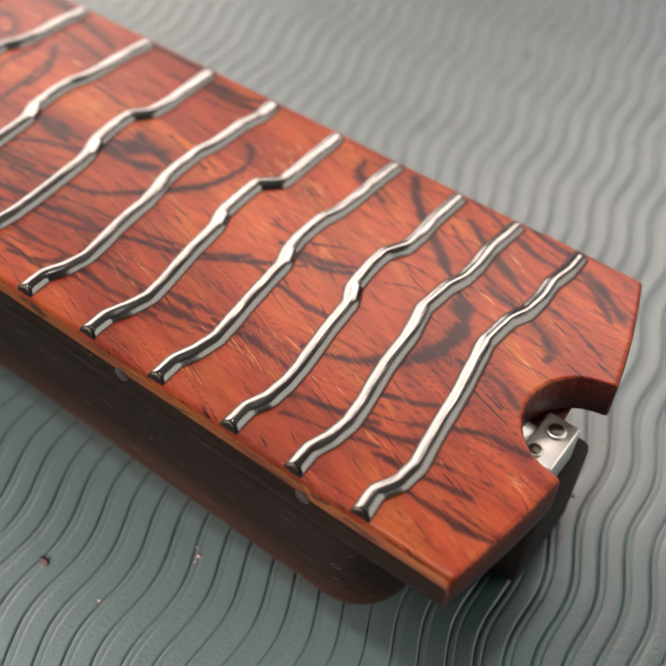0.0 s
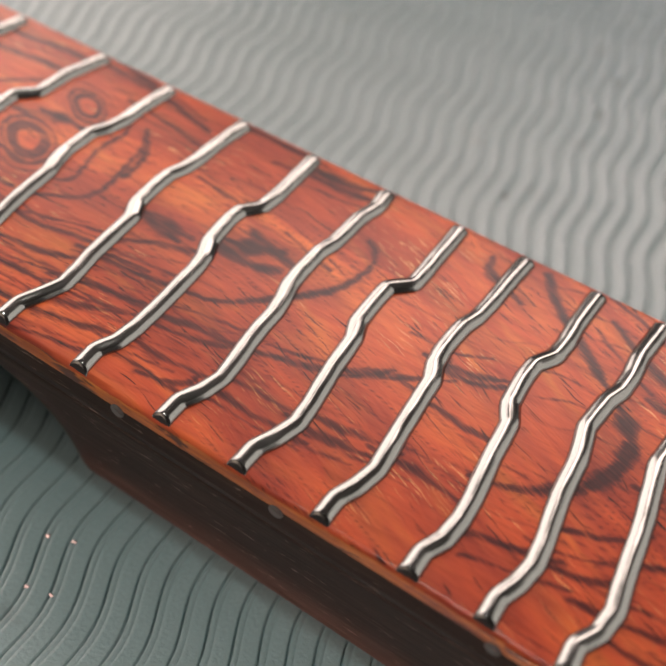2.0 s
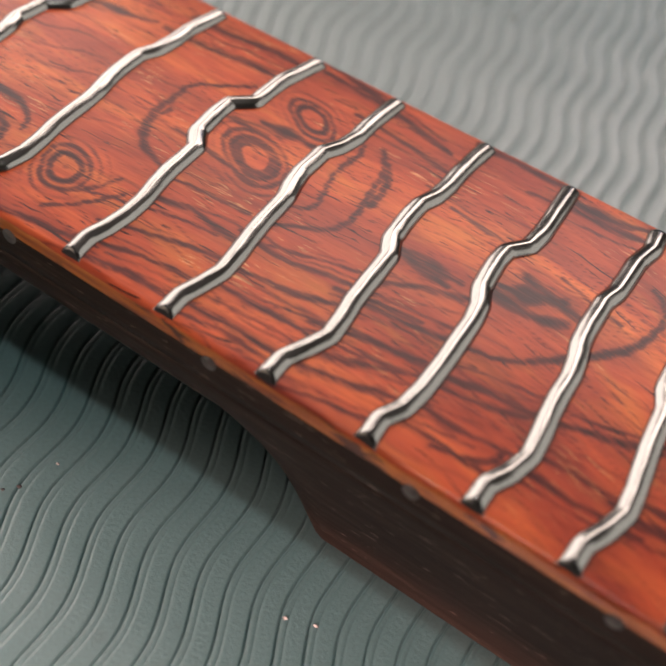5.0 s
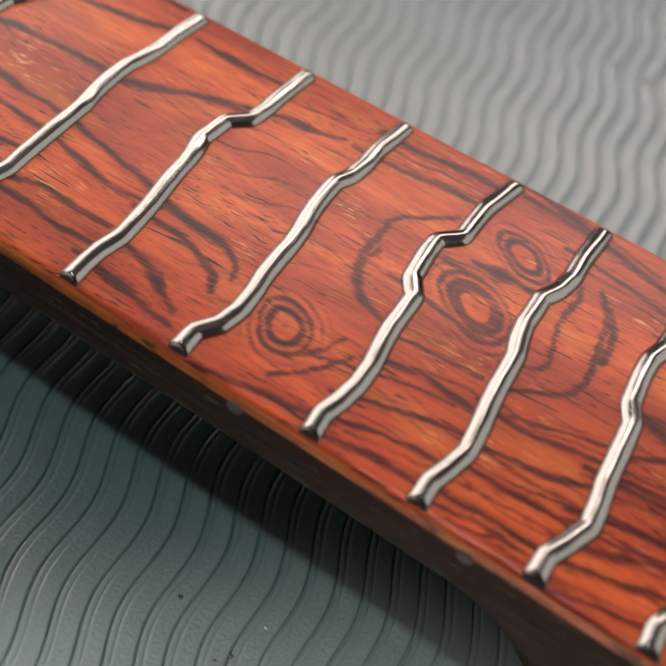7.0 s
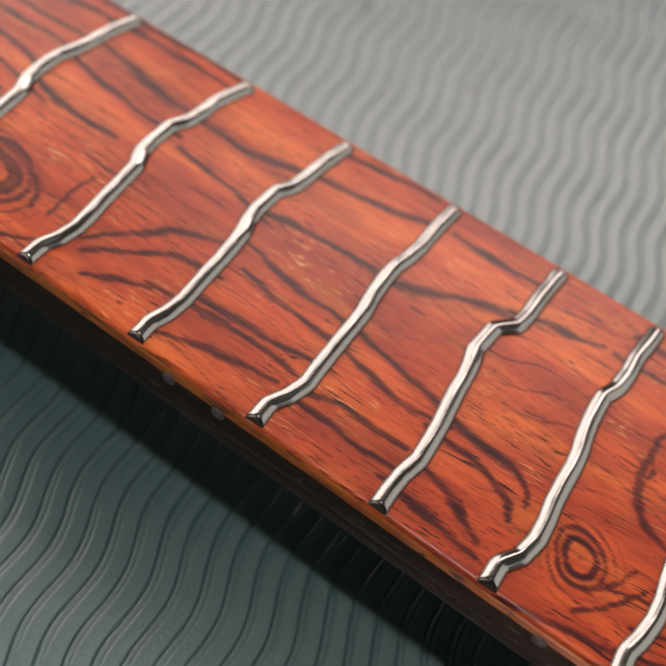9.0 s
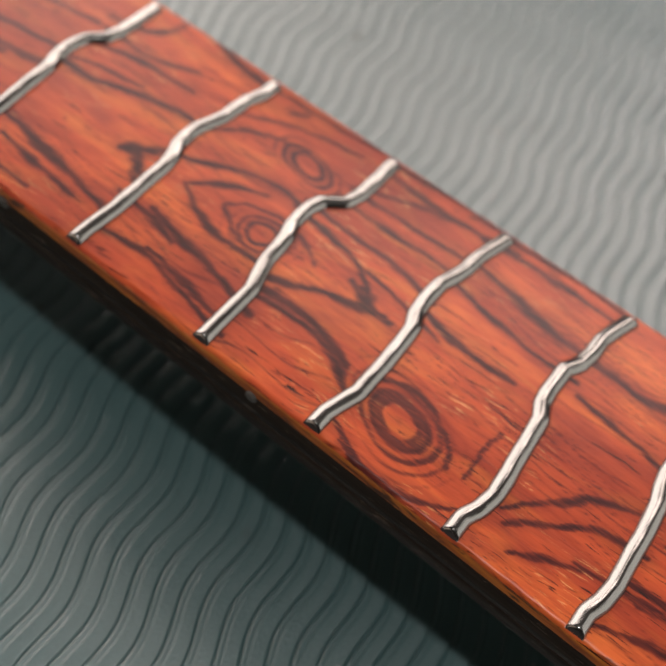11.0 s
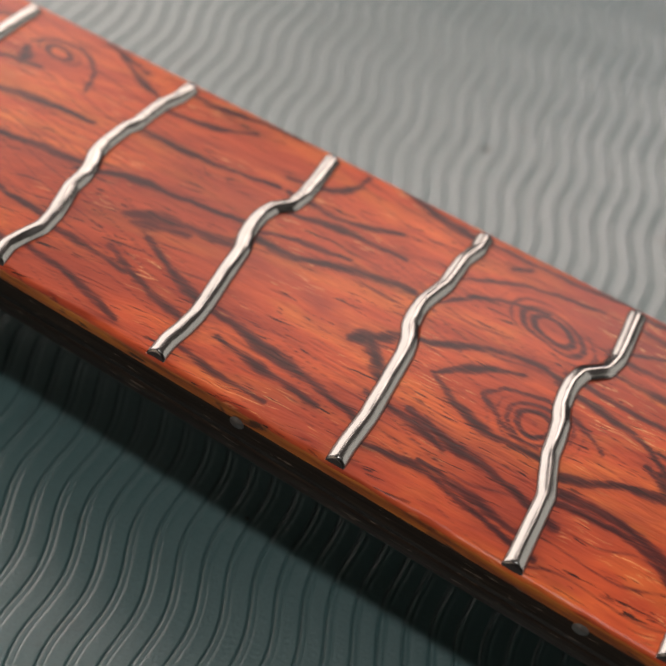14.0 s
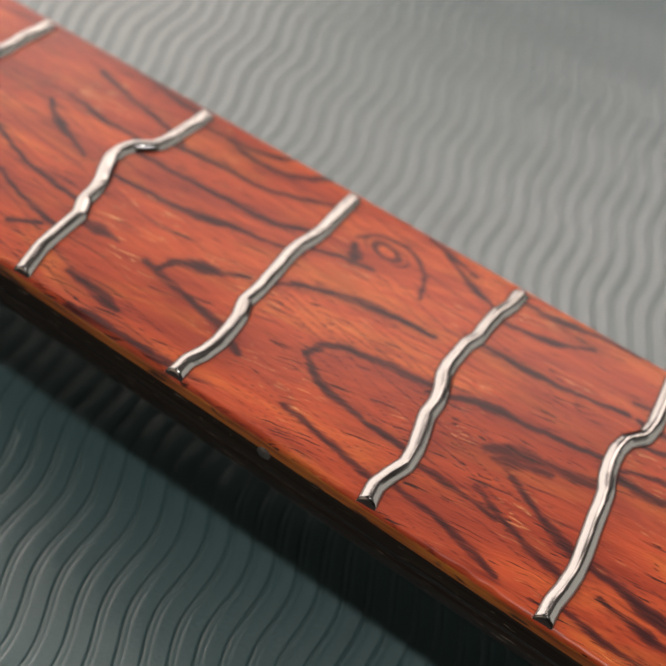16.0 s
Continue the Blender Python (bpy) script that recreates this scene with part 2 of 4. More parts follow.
wall("floor", -2.6, 2.6, -2.6, 1.5, -0.85, -0.75, FLOOR, "plain brown floor of the workroom", "floor")
wall("ceiling", -2.6, 2.6, -2.6, 1.5, 2.75, 2.85, CEILING, "unseen ceiling, kept dark to darken what reflects from overhead", "ceiling")
wall("wall_north", -2.6, 2.6, 1.4, 1.5, -0.75, 2.75, WALLGREY, "plain dark painted wall round the window", "wall")
wall("wall_south", -2.6, 2.6, -2.6, -2.5, -0.75, 2.75, WALLDARK, "plain dark painted wall", "wall")
wall("wall_east", 2.5, 2.6, -2.5, 1.4, -0.75, 2.75, WALLDARK, "plain dark painted wall", "wall")
wall("wall_west", -2.6, -2.5, -2.5, 1.4, -0.75, 2.75, WALLMID, "plain grey painted wall", "wall")

bench = new("workbench")
tagged(bench, "plain wooden workbench under the grey rubber mat", "table")
part("bench_top", box_bm(-0.35, 0.95, -0.35, 0.55, -0.043, -0.003, 0.004), TABLE, bench, smooth=False)
for lx in (-0.30, 0.90):
    for ly in (-0.30, 0.50):
        part("leg", box_bm(lx - 0.03, lx + 0.03, ly - 0.03, ly + 0.03, -0.75, -0.043, 0.003), TABLE, bench, smooth=False)

window = tagged(new("window_1"), "wide plain window with a dark brown frame, added out of view", "window", kind="structure")
window.matrix_world = ROOM
# broad frame panels fill the dark areas wanted between and above the panes
for u0, u1, z0, z1 in ((-1.35, -1.30, 0.07, 2.40), (0.20, 0.24, 0.07, 2.40), (-1.30, 0.20, 1.40, 2.40), (0.24, 2.05, 1.11, 1.15), (0.24, 0.90, 0.70, 1.11), (1.30, 2.05, 0.70, 1.11), (0.90, 1.30, 1.10, 1.11), (2.00, 2.05, 1.15, 2.40), (0.24, 2.00, 2.00, 2.40), (-1.30, 0.20, 0.07, 0.12), (0.24, 2.05, 0.65, 0.70), (-1.35, 2.05, 2.40, 2.45)):
    part("window_frame", box_bm(u0, u1, WIN_W + 0.01, 1.4, z0, z1, 0.003), FRAME, window, smooth=False)
pendant = tagged(new("pendant_lamp"), "small pendant lamp hung over the bench", "lamp")
part("cord", box_bm(LAMP.x - 0.004, LAMP.x + 0.004, LAMP.y - 0.004, LAMP.y + 0.004, LAMP.z + 0.08, 2.75), CEILING, pendant, smooth=False)
cup = tube_bm(0.06, 0.02, LAMP.z + 0.03, LAMP.z + 0.08, 24)
bmesh.ops.translate(cup, verts=cup.verts, vec=(LAMP.x, LAMP.y, 0.0))
part("lamp_holder", cup, CEILING, pendant)

# ---- ribbed rubber mat: wavy ribs, each with a wide band, a deep groove and a narrow bead ----
RIB, WAVE, SWAY, LEAN, SLANT = 0.0038545, 0.02425, 0.00093, 0.2392, 0.2033


def rib_profile(f):
    """Height over one rib, f from 0 to 1 along x: groove, bead, shallow groove, band."""
    deep = max(0.0, 1 - f / 0.060, 1 - (1 - f) / 0.060)
    shallow = max(0.0, 1 - abs(f - 0.27) / 0.045)
    if f < 0.27:
        crown = 0.00004 * math.sin(math.pi * f / 0.27) - 0.00003
    else:
        crown = 0.00007 * math.sin(math.pi * (f - 0.27) / 0.73) ** 0.5
    return crown - 0.00042 * deep ** 0.8 - 0.00009 * shallow


def build_mat():
    fs = (0.0, 0.025, 0.060, 0.13, 0.20, 0.235, 0.27, 0.305, 0.36, 0.46, 0.62, 0.78, 0.88, 0.94, 0.975)
    first, last, y0, y1 = -24, 156, -0.095, 0.215
    ys = np.arange(y0, y1, 0.0019)
    base = np.array([(k + f) * RIB for k in range(first, last) for f in fs])
    zz = np.tile(np.array([rib_profile(f) for f in fs]), last - first)
    yy, bb = np.meshgrid(ys, base, indexing="ij")
    line = 0.003226 + bb - LEAN * (yy + 0.042)
    xx = line
    for _ in range(3):
        xx = line + SWAY * np.sin(2 * np.pi * (yy + 0.042 - SLANT * (xx - 0.3) - 0.01586) / WAVE)
    jit = 0.00010 * np.sin(bb * 900 + yy * 31) * np.sin(yy * 57 + bb * 13)
    co = np.stack([xx + jit, yy, np.broadcast_to(zz, yy.shape)], -1).reshape(-1, 3)
    r, c = yy.shape
    i = np.arange(r * c).reshape(r, c)
    q = np.stack([i[:-1, :-1], i[:-1, 1:], i[1:, 1:], i[1:, :-1]], -1).reshape(-1, 4)
    rim = np.concatenate([i[0, :], i[1:, -1], i[-1, -2::-1], i[-2:0:-1, 0]])
    low = co[rim].copy()
    low[:, 2] = -0.003
    j = np.arange(len(rim)) + len(co)
    skirt = np.stack([rim, j, np.roll(j, -1), np.roll(rim, -1)], -1)
    me = bpy.data.meshes.new("rubber_mat")
    me.from_pydata(np.concatenate([co, low]).tolist(), [], np.concatenate([q, skirt]).tolist())
    ob = finish("rubber_mat", me, RUBBER)
    return tagged(ob, "grey-green rubber mat moulded with wavy ribs, lying on the bench", "mat")


build_mat()

# ---- fretboard ----
TOP = 0.0299
SCALE = 0.648
CROWN = 0.45
FAR_EDGE = 0.0008
HOLE_X, HOLE_Y, HOLE_R = 0.5018, -0.0002, 0.0086


def fret_x(n):
    return SCALE * (1 - 2 ** (-n / 12))


def half(x):
    return 0.5 * (0.0437 + (0.0559 - 0.0437) * x / fret_x(24))


VEINS = []


def vein(width, depth, *points):
    VEINS.append((width, depth, points))


vein(1.0, .9, (215.6, -0.6), (219.5, 0.8), (223.7, 3.7), (228.9, 5.3), (232.5, 6.0), (234.9, 5.4))
vein(1.1, .9, (220.3, -4.2), (222.3, -2.2), (225.8, 0.7), (228.3, 1.9))
vein(1.3, .9, (220.7, -4.5), (225.2, -7.2), (229.4, -8.5), (232.1, -8.6), (235.1, -8.3), (237.0, -8.2))
vein(.6, .7, (227.2, -3.3), (229.4, -0.6), (232.7, 0.3))
vein(.6, .7, (227.6, -3.7), (230.6, -5.5), (233.3, -7.4), (235.7, -7.3))
vein(1.5, .9, (222.7, -12.0), (226.7, -13.0), (231.6, -13.4), (234.5, -14.0), (238.0, -14.9), (240.6, -15.6))
vein(1.2, .85, (227.2, -17.7), (231.8, -18.2), (235.4, -18.9), (238.9, -19.5))
vein(1.5, .95, (241.4, -9.1), (244.4, -7.9), (248.0, -5.7), (251.9, -4.9), (254.9, -3.8))
vein(1.1, .9, (237.6, 4.2), (241.9, 3.7), (246.8, 3.0), (250.0, 1.7), (252.9, -0.7), (254.8, -3.0))
vein(2.5, .9, (252.0, -1.2), (254.0, -2.1), (255.9, -3.3))
vein(1.7, .9, (244.5, -11.1), (247.4, -10.8), (250.6, -11.0), (254.0, -11.7), (256.2, -12.6))
vein(1.0, .85, (238.1, 6.7), (244.4, 6.1), (249.4, 6.4), (254.6, 6.1), (258.9, 5.0))
vein(.9, .8, (240.3, 10.8), (245.5, 11.1), (250.2, 10.9), (254.9, 11.8), (259.3, 11.5))
vein(.8, .8, (241.5, 16.0), (245.2, 17.7), (249.4, 19.9), (254.7, 21.1))
vein(.8, .8, (241.8, 14.2), (247.0, 14.5), (252.1, 14.7), (257.5, 15.2))
vein(.5, .6, (238.6, 0.5), (242.0, -0.8), (244.4, -2.8))
vein(1.0, .85, (87.8, 18.1), (94.0, 16.5), (99.9, 15.7), (103.3, 14.6))
vein(1.0, .85, (90.2, 24.3), (95.4, 22.4), (100.3, 21.8), (102.8, 21.9))
vein(.9, .8, (88.0, 10.2), (93.1, 9.3), (97.9, 9.7))
vein(1.0, .85, (106.0, 19.9), (111.0, 20.3), (116.3, 21.0), (120.5, 23.5))
vein(1.1, .9, (113.2, 19.5), (118.9, 18.6), (124.1, 20.7), (128.0, 24.8), (131.7, 25.5))
vein(.9, .85, (105.7, 12.7), (113.1, 14.0), (122.0, 14.3), (129.2, 18.1))
vein(1.0, .9, (102.6, 7.2), (108.9, 7.6), (115.1, 8.1), (121.3, 8.6), (126.6, 9.0), (130.6, 11.2))
vein(1.3, .9, (103.6, 0.9), (108.9, 1.4), (114.3, 1.8), (118.3, 2.9), (122.0, 4.3), (127.0, 5.1), (130.9, 6.2))
vein(1.8, .7, (106.0, -9.5), (109.0, -9.3))
vein(1.9, .9, (119.2, -10.0), (119.9, -7.2), (123.2, -5.5), (126.3, -4.5), (130.0, -2.3))
vein(1.5, .8, (119.6, -10.2), (122.7, -10.8), (127.0, -11.4), (131.2, -12.0), (134.5, -13.4))
vein(1.9, .85, (112.7, -18.1), (117.0, -18.7))
vein(1.4, .85, (116.4, -22.3), (120.5, -21.9), (125.1, -22.0), (129.3, -21.8))
vein(.8, .8, (133.9, 8.7), (136.9, 10.1), (140.4, 10.8))
vein(2.0, .9, (138.2, 14.2), (139.5, 12.4), (140.1, 10.3))
vein(.6, .7, (137.9, 15.8), (140.0, 18.8), (145.1, 19.6), (149.9, 16.6), (151.6, 11.2))
vein(1.3, .9, (133.0, -1.1), (137.1, 1.8), (140.7, 3.2), (144.6, 4.3), (148.4, 5.3), (154.3, 6.0))
vein(1.3, .9, (144.2, -8.5), (145.2, -5.7), (147.8, -4.0), (151.0, -3.4), (154.9, -2.7), (159.5, -2.0))
vein(1.1, .85, (144.5, -8.7), (147.9, -11.3), (152.5, -12.3), (157.0, -12.8), (161.3, -13.0))
vein(1.2, .9, (163.1, -2.0), (166.4, -0.3), (170.0, 0.7), (174.0, 1.0), (177.8, 1.7), (181.6, 2.4), (184.8, 3.0))
vein(2.5, .62, (171.7, -6.1), (175.3, -3.9), (179.5, -2.9), (183.8, -2.2), (187.5, -1.3))
vein(2.5, .55, (173.4, -6.7), (176.7, -5.4), (180.8, -4.1))
vein(1.4, .9, (179.3, -9.0), (182.7, -10.6), (186.1, -12.1), (188.4, -12.8))
vein(1.1, .8, (176.2, -13.1), (181.1, -15.0), (185.7, -16.3), (188.4, -16.6))
vein(.9, .75, (166.1, -14.1), (170.7, -14.0), (175.6, -14.4))
vein(1.0, .8, (165.5, -18.7), (170.4, -19.1), (174.7, -19.8), (179.3, -21.1))
vein(.9, .8, (149.1, -17.7), (153.8, -18.4), (158.4, -19.2), (161.3, -19.5))
vein(1.1, .85, (162.9, 9.8), (168.0, 9.9), (173.5, 10.3), (178.2, 11.0), (183.3, 12.1))
vein(1.0, .85, (163.9, 16.0), (168.8, 16.8), (173.2, 18.3), (177.1, 20.9))
vein(.9, .85, (152.7, 21.3), (157.0, 19.1), (160.7, 17.8))
vein(.8, .8, (149.2, 23.2), (153.7, 22.2))
vein(1.0, .85, (164.5, 22.1), (169.8, 22.0), (174.3, 23.5), (180.6, 24.4))
vein(1.6, .95, (191.4, -13.2), (195.2, -13.4), (199.8, -14.4), (203.5, -14.6), (208.4, -15.4), (212.5, -16.1), (214.4, -16.5))
vein(1.2, .9, (196.5, -16.7), (200.9, -17.3), (203.7, -17.3), (207.6, -17.7))
vein(.8, .75, (191.0, -20.5), (196.9, -21.4), (201.7, -21.3))
vein(1.6, .95, (189.5, 1.6), (193.6, 1.3), (197.0, 2.6), (200.5, 4.0), (203.9, 5.3), (209.2, 6.4))
vein(.8, .8, (189.5, 3.4), (193.6, 4.9), (198.9, 5.9))
vein(1.2, .9, (190.3, 8.9), (195.2, 10.5), (199.3, 11.2), (205.3, 11.6))
vein(1.1, .9, (188.4, 16.0), (192.9, 17.4), (195.3, 20.5), (195.4, 24.0))
vein(1.0, .85, (190.3, 12.7), (195.9, 12.5), (200.4, 13.7), (202.8, 15.0))
vein(1.2, .85, (217.0, -12.5), (220.6, -12.7), (224.2, -13.6))
vein(2.5, .95, (208.6, -5.7), (211.0, -3.9), (213.7, -1.8))
vein(2.5, .95, (210.8, -4.5), (213.0, -6.9), (214.8, -9.5))
vein(1.90, 0.9, (203.7, 24.7), (207.4, 23.3), (212.6, 22.9))
vein(0.90, 0.9, (221.6, 20.5), (223.8, 22.4))
vein(0.60, 0.8, (216.1, 13.8), (221.2, 17.0), (226.9, 19.6), (233.3, 20.8))
vein(0.60, 0.8, (215.5, 7.3), (218.6, 11.2), (222.6, 13.8), (226.9, 14.9))
vein(1.60, 0.9, (252.4, -2.2), (254.6, -3.4), (256.2, -3.4))
vein(0.90, 0.9, (218.0, -19.5), (222.5, -18.6), (226.1, -18.2), (233.9, -20.1), (240.2, -21.2))
vein(1.30, 0.9, (243.7, -12.7), (249.4, -12.1), (255.2, -12.8), (259.4, -15.6), (262.4, -18.4))
vein(0.70, 0.9, (218.8, -25.3), (225.8, -26.0), (231.8, -25.7), (237.7, -26.2))
vein(0.60, 0.8, (217.9, 23.4), (225.1, 23.8), (232.1, 24.2), (237.2, 25.2))
vein(0.60, 0.8, (253.0, 1.8), (258.4, 1.0), (263.2, -0.2))
vein(1.20, 0.9, (84.1, 7.6), (87.2, 4.9), (90.1, 3.6), (94.1, 2.0))
vein(0.70, 0.9, (83.3, -3.1), (91.1, -6.0), (97.3, -6.5), (101.9, -7.0))
vein(0.70, 0.9, (97.2, -16.3), (101.2, -13.6))
vein(0.70, 0.9, (91.7, -10.3), (96.4, -11.9), (101.0, -12.5))
vein(1.60, 0.9, (252.4, -2.2), (254.6, -3.4), (256.2, -3.4))
vein(1.30, 0.9, (243.7, -12.7), (249.4, -12.1), (255.2, -12.8), (259.4, -15.6), (262.4, -18.4))
vein(0.60, 0.8, (253.0, 1.8), (258.4, 1.0), (263.2, -0.2))
vein(0.70, .8, (395.2, 15.3), (397.7, 11.4), (398.2, 7.2), (399.0, 3.4), (399.3, -0.0), (398.1, -3.1), (395.1, -4.6), (392.3, -6.4))
vein(0.58, .7, (392.4, 14.6), (393.3, 12.3), (392.8, 9.4), (392.7, 6.4), (393.6, 3.2), (394.4, 0.0), (394.0, -1.4), (392.5, -2.1))
vein(1.05, .6, (369.0, 2.6), (368.1, -1.8), (370.1, -4.9), (372.6, -6.1))
vein(0.55, .8, (377.9, -18.7), (382.8, -17.1), (386.7, -15.9), (390.9, -15.3))
vein(0.54, .8, (377.6, -22.3), (381.0, -21.4), (386.1, -20.1), (388.8, -20.1))
vein(0.60, .7, (378.7, -24.6), (383.1, -23.7), (385.9, -23.8), (388.8, -23.2))
vein(0.97, .8, (379.1, -11.9), (383.3, -10.9), (386.4, -11.3), (389.5, -11.7))
vein(0.57, .6, (378.0, -8.1), (382.5, -7.4), (386.5, -7.2))
vein(0.57, .7, (368.6, -21.9), (371.1, -19.9), (373.5, -17.0), (375.2, -14.0))
vein(0.58, .6, (369.5, -18.2), (371.9, -15.2), (372.9, -12.3))
vein(0.59, .6, (374.5, -0.4), (379.6, -1.1), (383.9, -1.9))
vein(0.67, .8, (392.5, -10.3), (396.3, -10.9), (400.1, -9.7), (404.7, -8.8))
vein(0.79, .8, (393.5, -15.1), (398.5, -14.7), (401.8, -13.8), (405.5, -12.6))
vein(0.65, .8, (393.6, -18.6), (398.1, -18.5), (403.8, -18.2), (405.8, -17.5))
vein(0.64, .8, (392.1, -23.2), (397.0, -22.7), (401.4, -22.6), (403.3, -22.7))
vein(0.39, .6, (393.8, -24.4), (397.8, -23.7), (401.8, -23.9))
vein(0.41, .6, (396.3, -9.0), (400.1, -7.8), (403.9, -6.6))
vein(0.79, .8, (406.7, -9.8), (410.0, -9.0), (412.4, -8.8))
vein(0.77, .8, (407.0, -15.7), (411.4, -14.8), (415.8, -13.8))
vein(0.76, .7, (407.3, -19.6), (412.0, -18.4), (416.8, -16.3))
vein(0.62, .7, (406.9, -22.4), (412.3, -21.3), (417.3, -19.8))
vein(0.49, .6, (407.1, -26.0), (411.3, -25.1), (416.6, -24.0))
vein(0.78, .9, (408.4, -10.3), (412.4, -9.7), (416.0, -9.4), (417.6, -9.0))
vein(0.94, .9, (420.4, -8.5), (423.7, -8.0), (426.9, -6.3), (429.7, -3.7), (433.5, 0.3), (436.6, 3.7), (437.9, 7.5), (438.4, 11.6), (437.1, 14.5), (435.2, 15.9))
vein(2.04, .8, (409.0, -0.5), (411.9, -1.0))
vein(2.28, .9, (420.6, 1.5), (424.2, 0.7), (426.2, 1.5))
vein(1.77, .9, (423.8, 6.1), (428.1, 4.9))
vein(1.08, .7, (408.0, -6.0), (412.2, -3.5), (416.4, -2.0))
vein(0.71, .6, (410.4, 11.2), (414.7, 10.7))
vein(1.49, .8, (422.2, 23.0), (426.1, 23.1), (428.6, 23.5))
vein(0.51, .7, (409.9, -14.3), (415.4, -14.2), (420.4, -13.5))
vein(0.75, .6, (422.5, -15.0), (425.9, -14.7), (429.3, -13.6), (432.0, -12.2))
vein(1.01, .8, (434.3, -11.2), (438.8, -10.0), (443.1, -8.6))
vein(1.41, .9, (446.4, -7.2), (448.8, -5.3), (450.6, -3.1))
vein(0.74, .6, (422.6, -18.8), (427.3, -18.9), (430.9, -18.3))
vein(0.60, .6, (422.7, -21.7), (428.0, -21.9))
vein(0.61, .5, (435.0, -16.6), (440.3, -16.1), (443.7, -16.3))
vein(1.21, .7, (446.3, -17.1), (450.5, -17.2), (453.3, -16.5))
vein(1.0, .85, (243.8, 24.6), (250.5, 25.5), (257.3, 25.1), (261.7, 25.2))
vein(1.4, .85, (263.6, 1.7), (267.8, 0.8), (271.3, 0.6), (275.3, 0.8))
vein(1.0, .85, (262.5, 10.0), (267.9, 8.8), (272.6, 8.2), (278.2, 7.5), (282.2, 7.7))
vein(1.8, .85, (262.8, 16.0), (268.8, 15.1), (275.2, 13.5), (279.8, 13.0), (283.1, 13.1))
vein(1.0, .85, (262.7, 21.7), (269.1, 22.6), (276.0, 22.7), (281.3, 22.5))
vein(.9, .8, (265.6, 24.8), (272.3, 25.3), (278.9, 25.7), (283.7, 25.0))
vein(.7, .75, (263.5, -12.2), (267.1, -9.8), (272.0, -10.8), (276.9, -14.0), (278.3, -17.0))
vein(.7, .75, (263.9, -22.1), (269.3, -24.5), (274.8, -24.5), (279.3, -23.4), (282.7, -21.2))
vein(.6, .7, (267.4, -24.2), (273.4, -26.3), (279.9, -25.8))
vein(.7, .6, (281.1, -16.7), (280.9, -13.7), (280.6, -10.5), (281.3, -7.5))
vein(1.9, .85, (285.7, 13.0), (289.9, 12.8), (294.4, 12.3), (298.2, 13.7), (302.1, 15.0))
vein(.9, .8, (288.7, 5.5), (294.0, 4.8), (298.3, 4.4), (302.1, 3.4))
vein(1.1, .85, (287.4, -16.8), (290.0, -13.4), (293.3, -10.8), (295.5, -7.7), (298.9, -6.1), (301.8, -4.9))
vein(1.0, .85, (288.8, -18.5), (291.4, -16.1), (294.5, -14.3), (297.1, -11.8), (300.5, -10.3), (303.4, -10.1))
vein(.9, .8, (291.4, -21.6), (294.8, -19.4), (297.7, -18.3))
vein(.9, .75, (301.6, -16.7), (306.3, -16.2), (308.9, -15.7))
vein(1.3, .85, (303.9, 4.1), (307.7, 5.4), (312.3, 5.4), (316.4, 6.0), (320.9, 6.0), (324.0, 5.8))
vein(1.0, .8, (307.0, -2.6), (312.4, -3.9), (317.1, -4.5), (321.5, -4.4), (324.5, -4.6))
vein(1.1, .85, (307.2, -14.4), (311.9, -13.9), (317.0, -14.0), (320.8, -13.4), (323.3, -12.9))
vein(.8, .75, (310.6, -16.1), (315.7, -15.2), (321.1, -15.8))
vein(1.1, .8, (305.8, -22.2), (310.9, -20.4), (315.9, -19.5), (319.6, -18.9))
vein(1.5, .85, (305.5, 15.9), (309.8, 16.6), (313.4, 17.1), (317.5, 18.1), (321.3, 19.4))
vein(1.0, .85, (305.6, 23.3), (311.5, 24.2), (316.4, 25.3), (319.1, 25.4))
vein(1.9, .75, (325.3, 6.0), (329.0, 7.3), (332.7, 9.7), (337.4, 11.9), (341.4, 12.5))
vein(1.2, .9, (329.8, 20.7), (334.4, 20.5), (339.4, 20.9))
vein(1.1, .9, (326.1, -5.0), (330.7, -5.6), (334.7, -6.5), (339.1, -7.1), (343.3, -8.6), (348.4, -9.3), (353.0, -9.4), (356.2, -10.7), (357.5, -13.4))
vein(.9, .8, (325.4, -8.4), (330.3, -9.5), (335.0, -10.6), (339.1, -10.6), (341.5, -10.1))
vein(1.0, .85, (343.7, -11.6), (348.3, -11.7), (352.0, -12.6), (355.5, -14.3), (356.5, -16.5))
vein(1.0, .8, (326.2, -17.4), (330.0, -15.8), (334.3, -16.3), (338.3, -16.2))
vein(.9, .8, (326.1, -19.2), (330.8, -19.3), (335.8, -19.9), (339.0, -19.6))
vein(1.1, .85, (344.7, -17.1), (349.1, -18.1), (352.1, -20.1), (354.7, -21.6))
vein(1.0, .85, (342.8, -21.8), (347.6, -22.3), (353.0, -23.0))
vein(1.3, .85, (343.4, 14.3), (347.0, 15.6), (350.5, 15.7), (352.2, 16.3))
vein(.9, .8, (310.0, -7.0), (314.4, -8.0), (319.5, -8.1), (323.3, -8.4))
vein(1.38, .8, (360.4, 22.6), (365.2, 22.6), (370.1, 23.9), (373.5, 23.8))
vein(1.34, .8, (359.1, 17.1), (363.8, 17.2), (368.6, 18.4), (372.4, 18.7))
vein(0.97, .7, (374.3, 14.5), (371.0, 11.7), (367.3, 8.6), (367.7, 5.3), (367.5, 0.8), (368.9, -3.1), (371.1, -6.1), (374.0, -6.9))
vein(2.77, .9, (419.6, 3.3), (423.3, 3.9), (426.8, 5.6))
vein(2.17, .8, (408.3, 0.4), (412.9, 0.3))
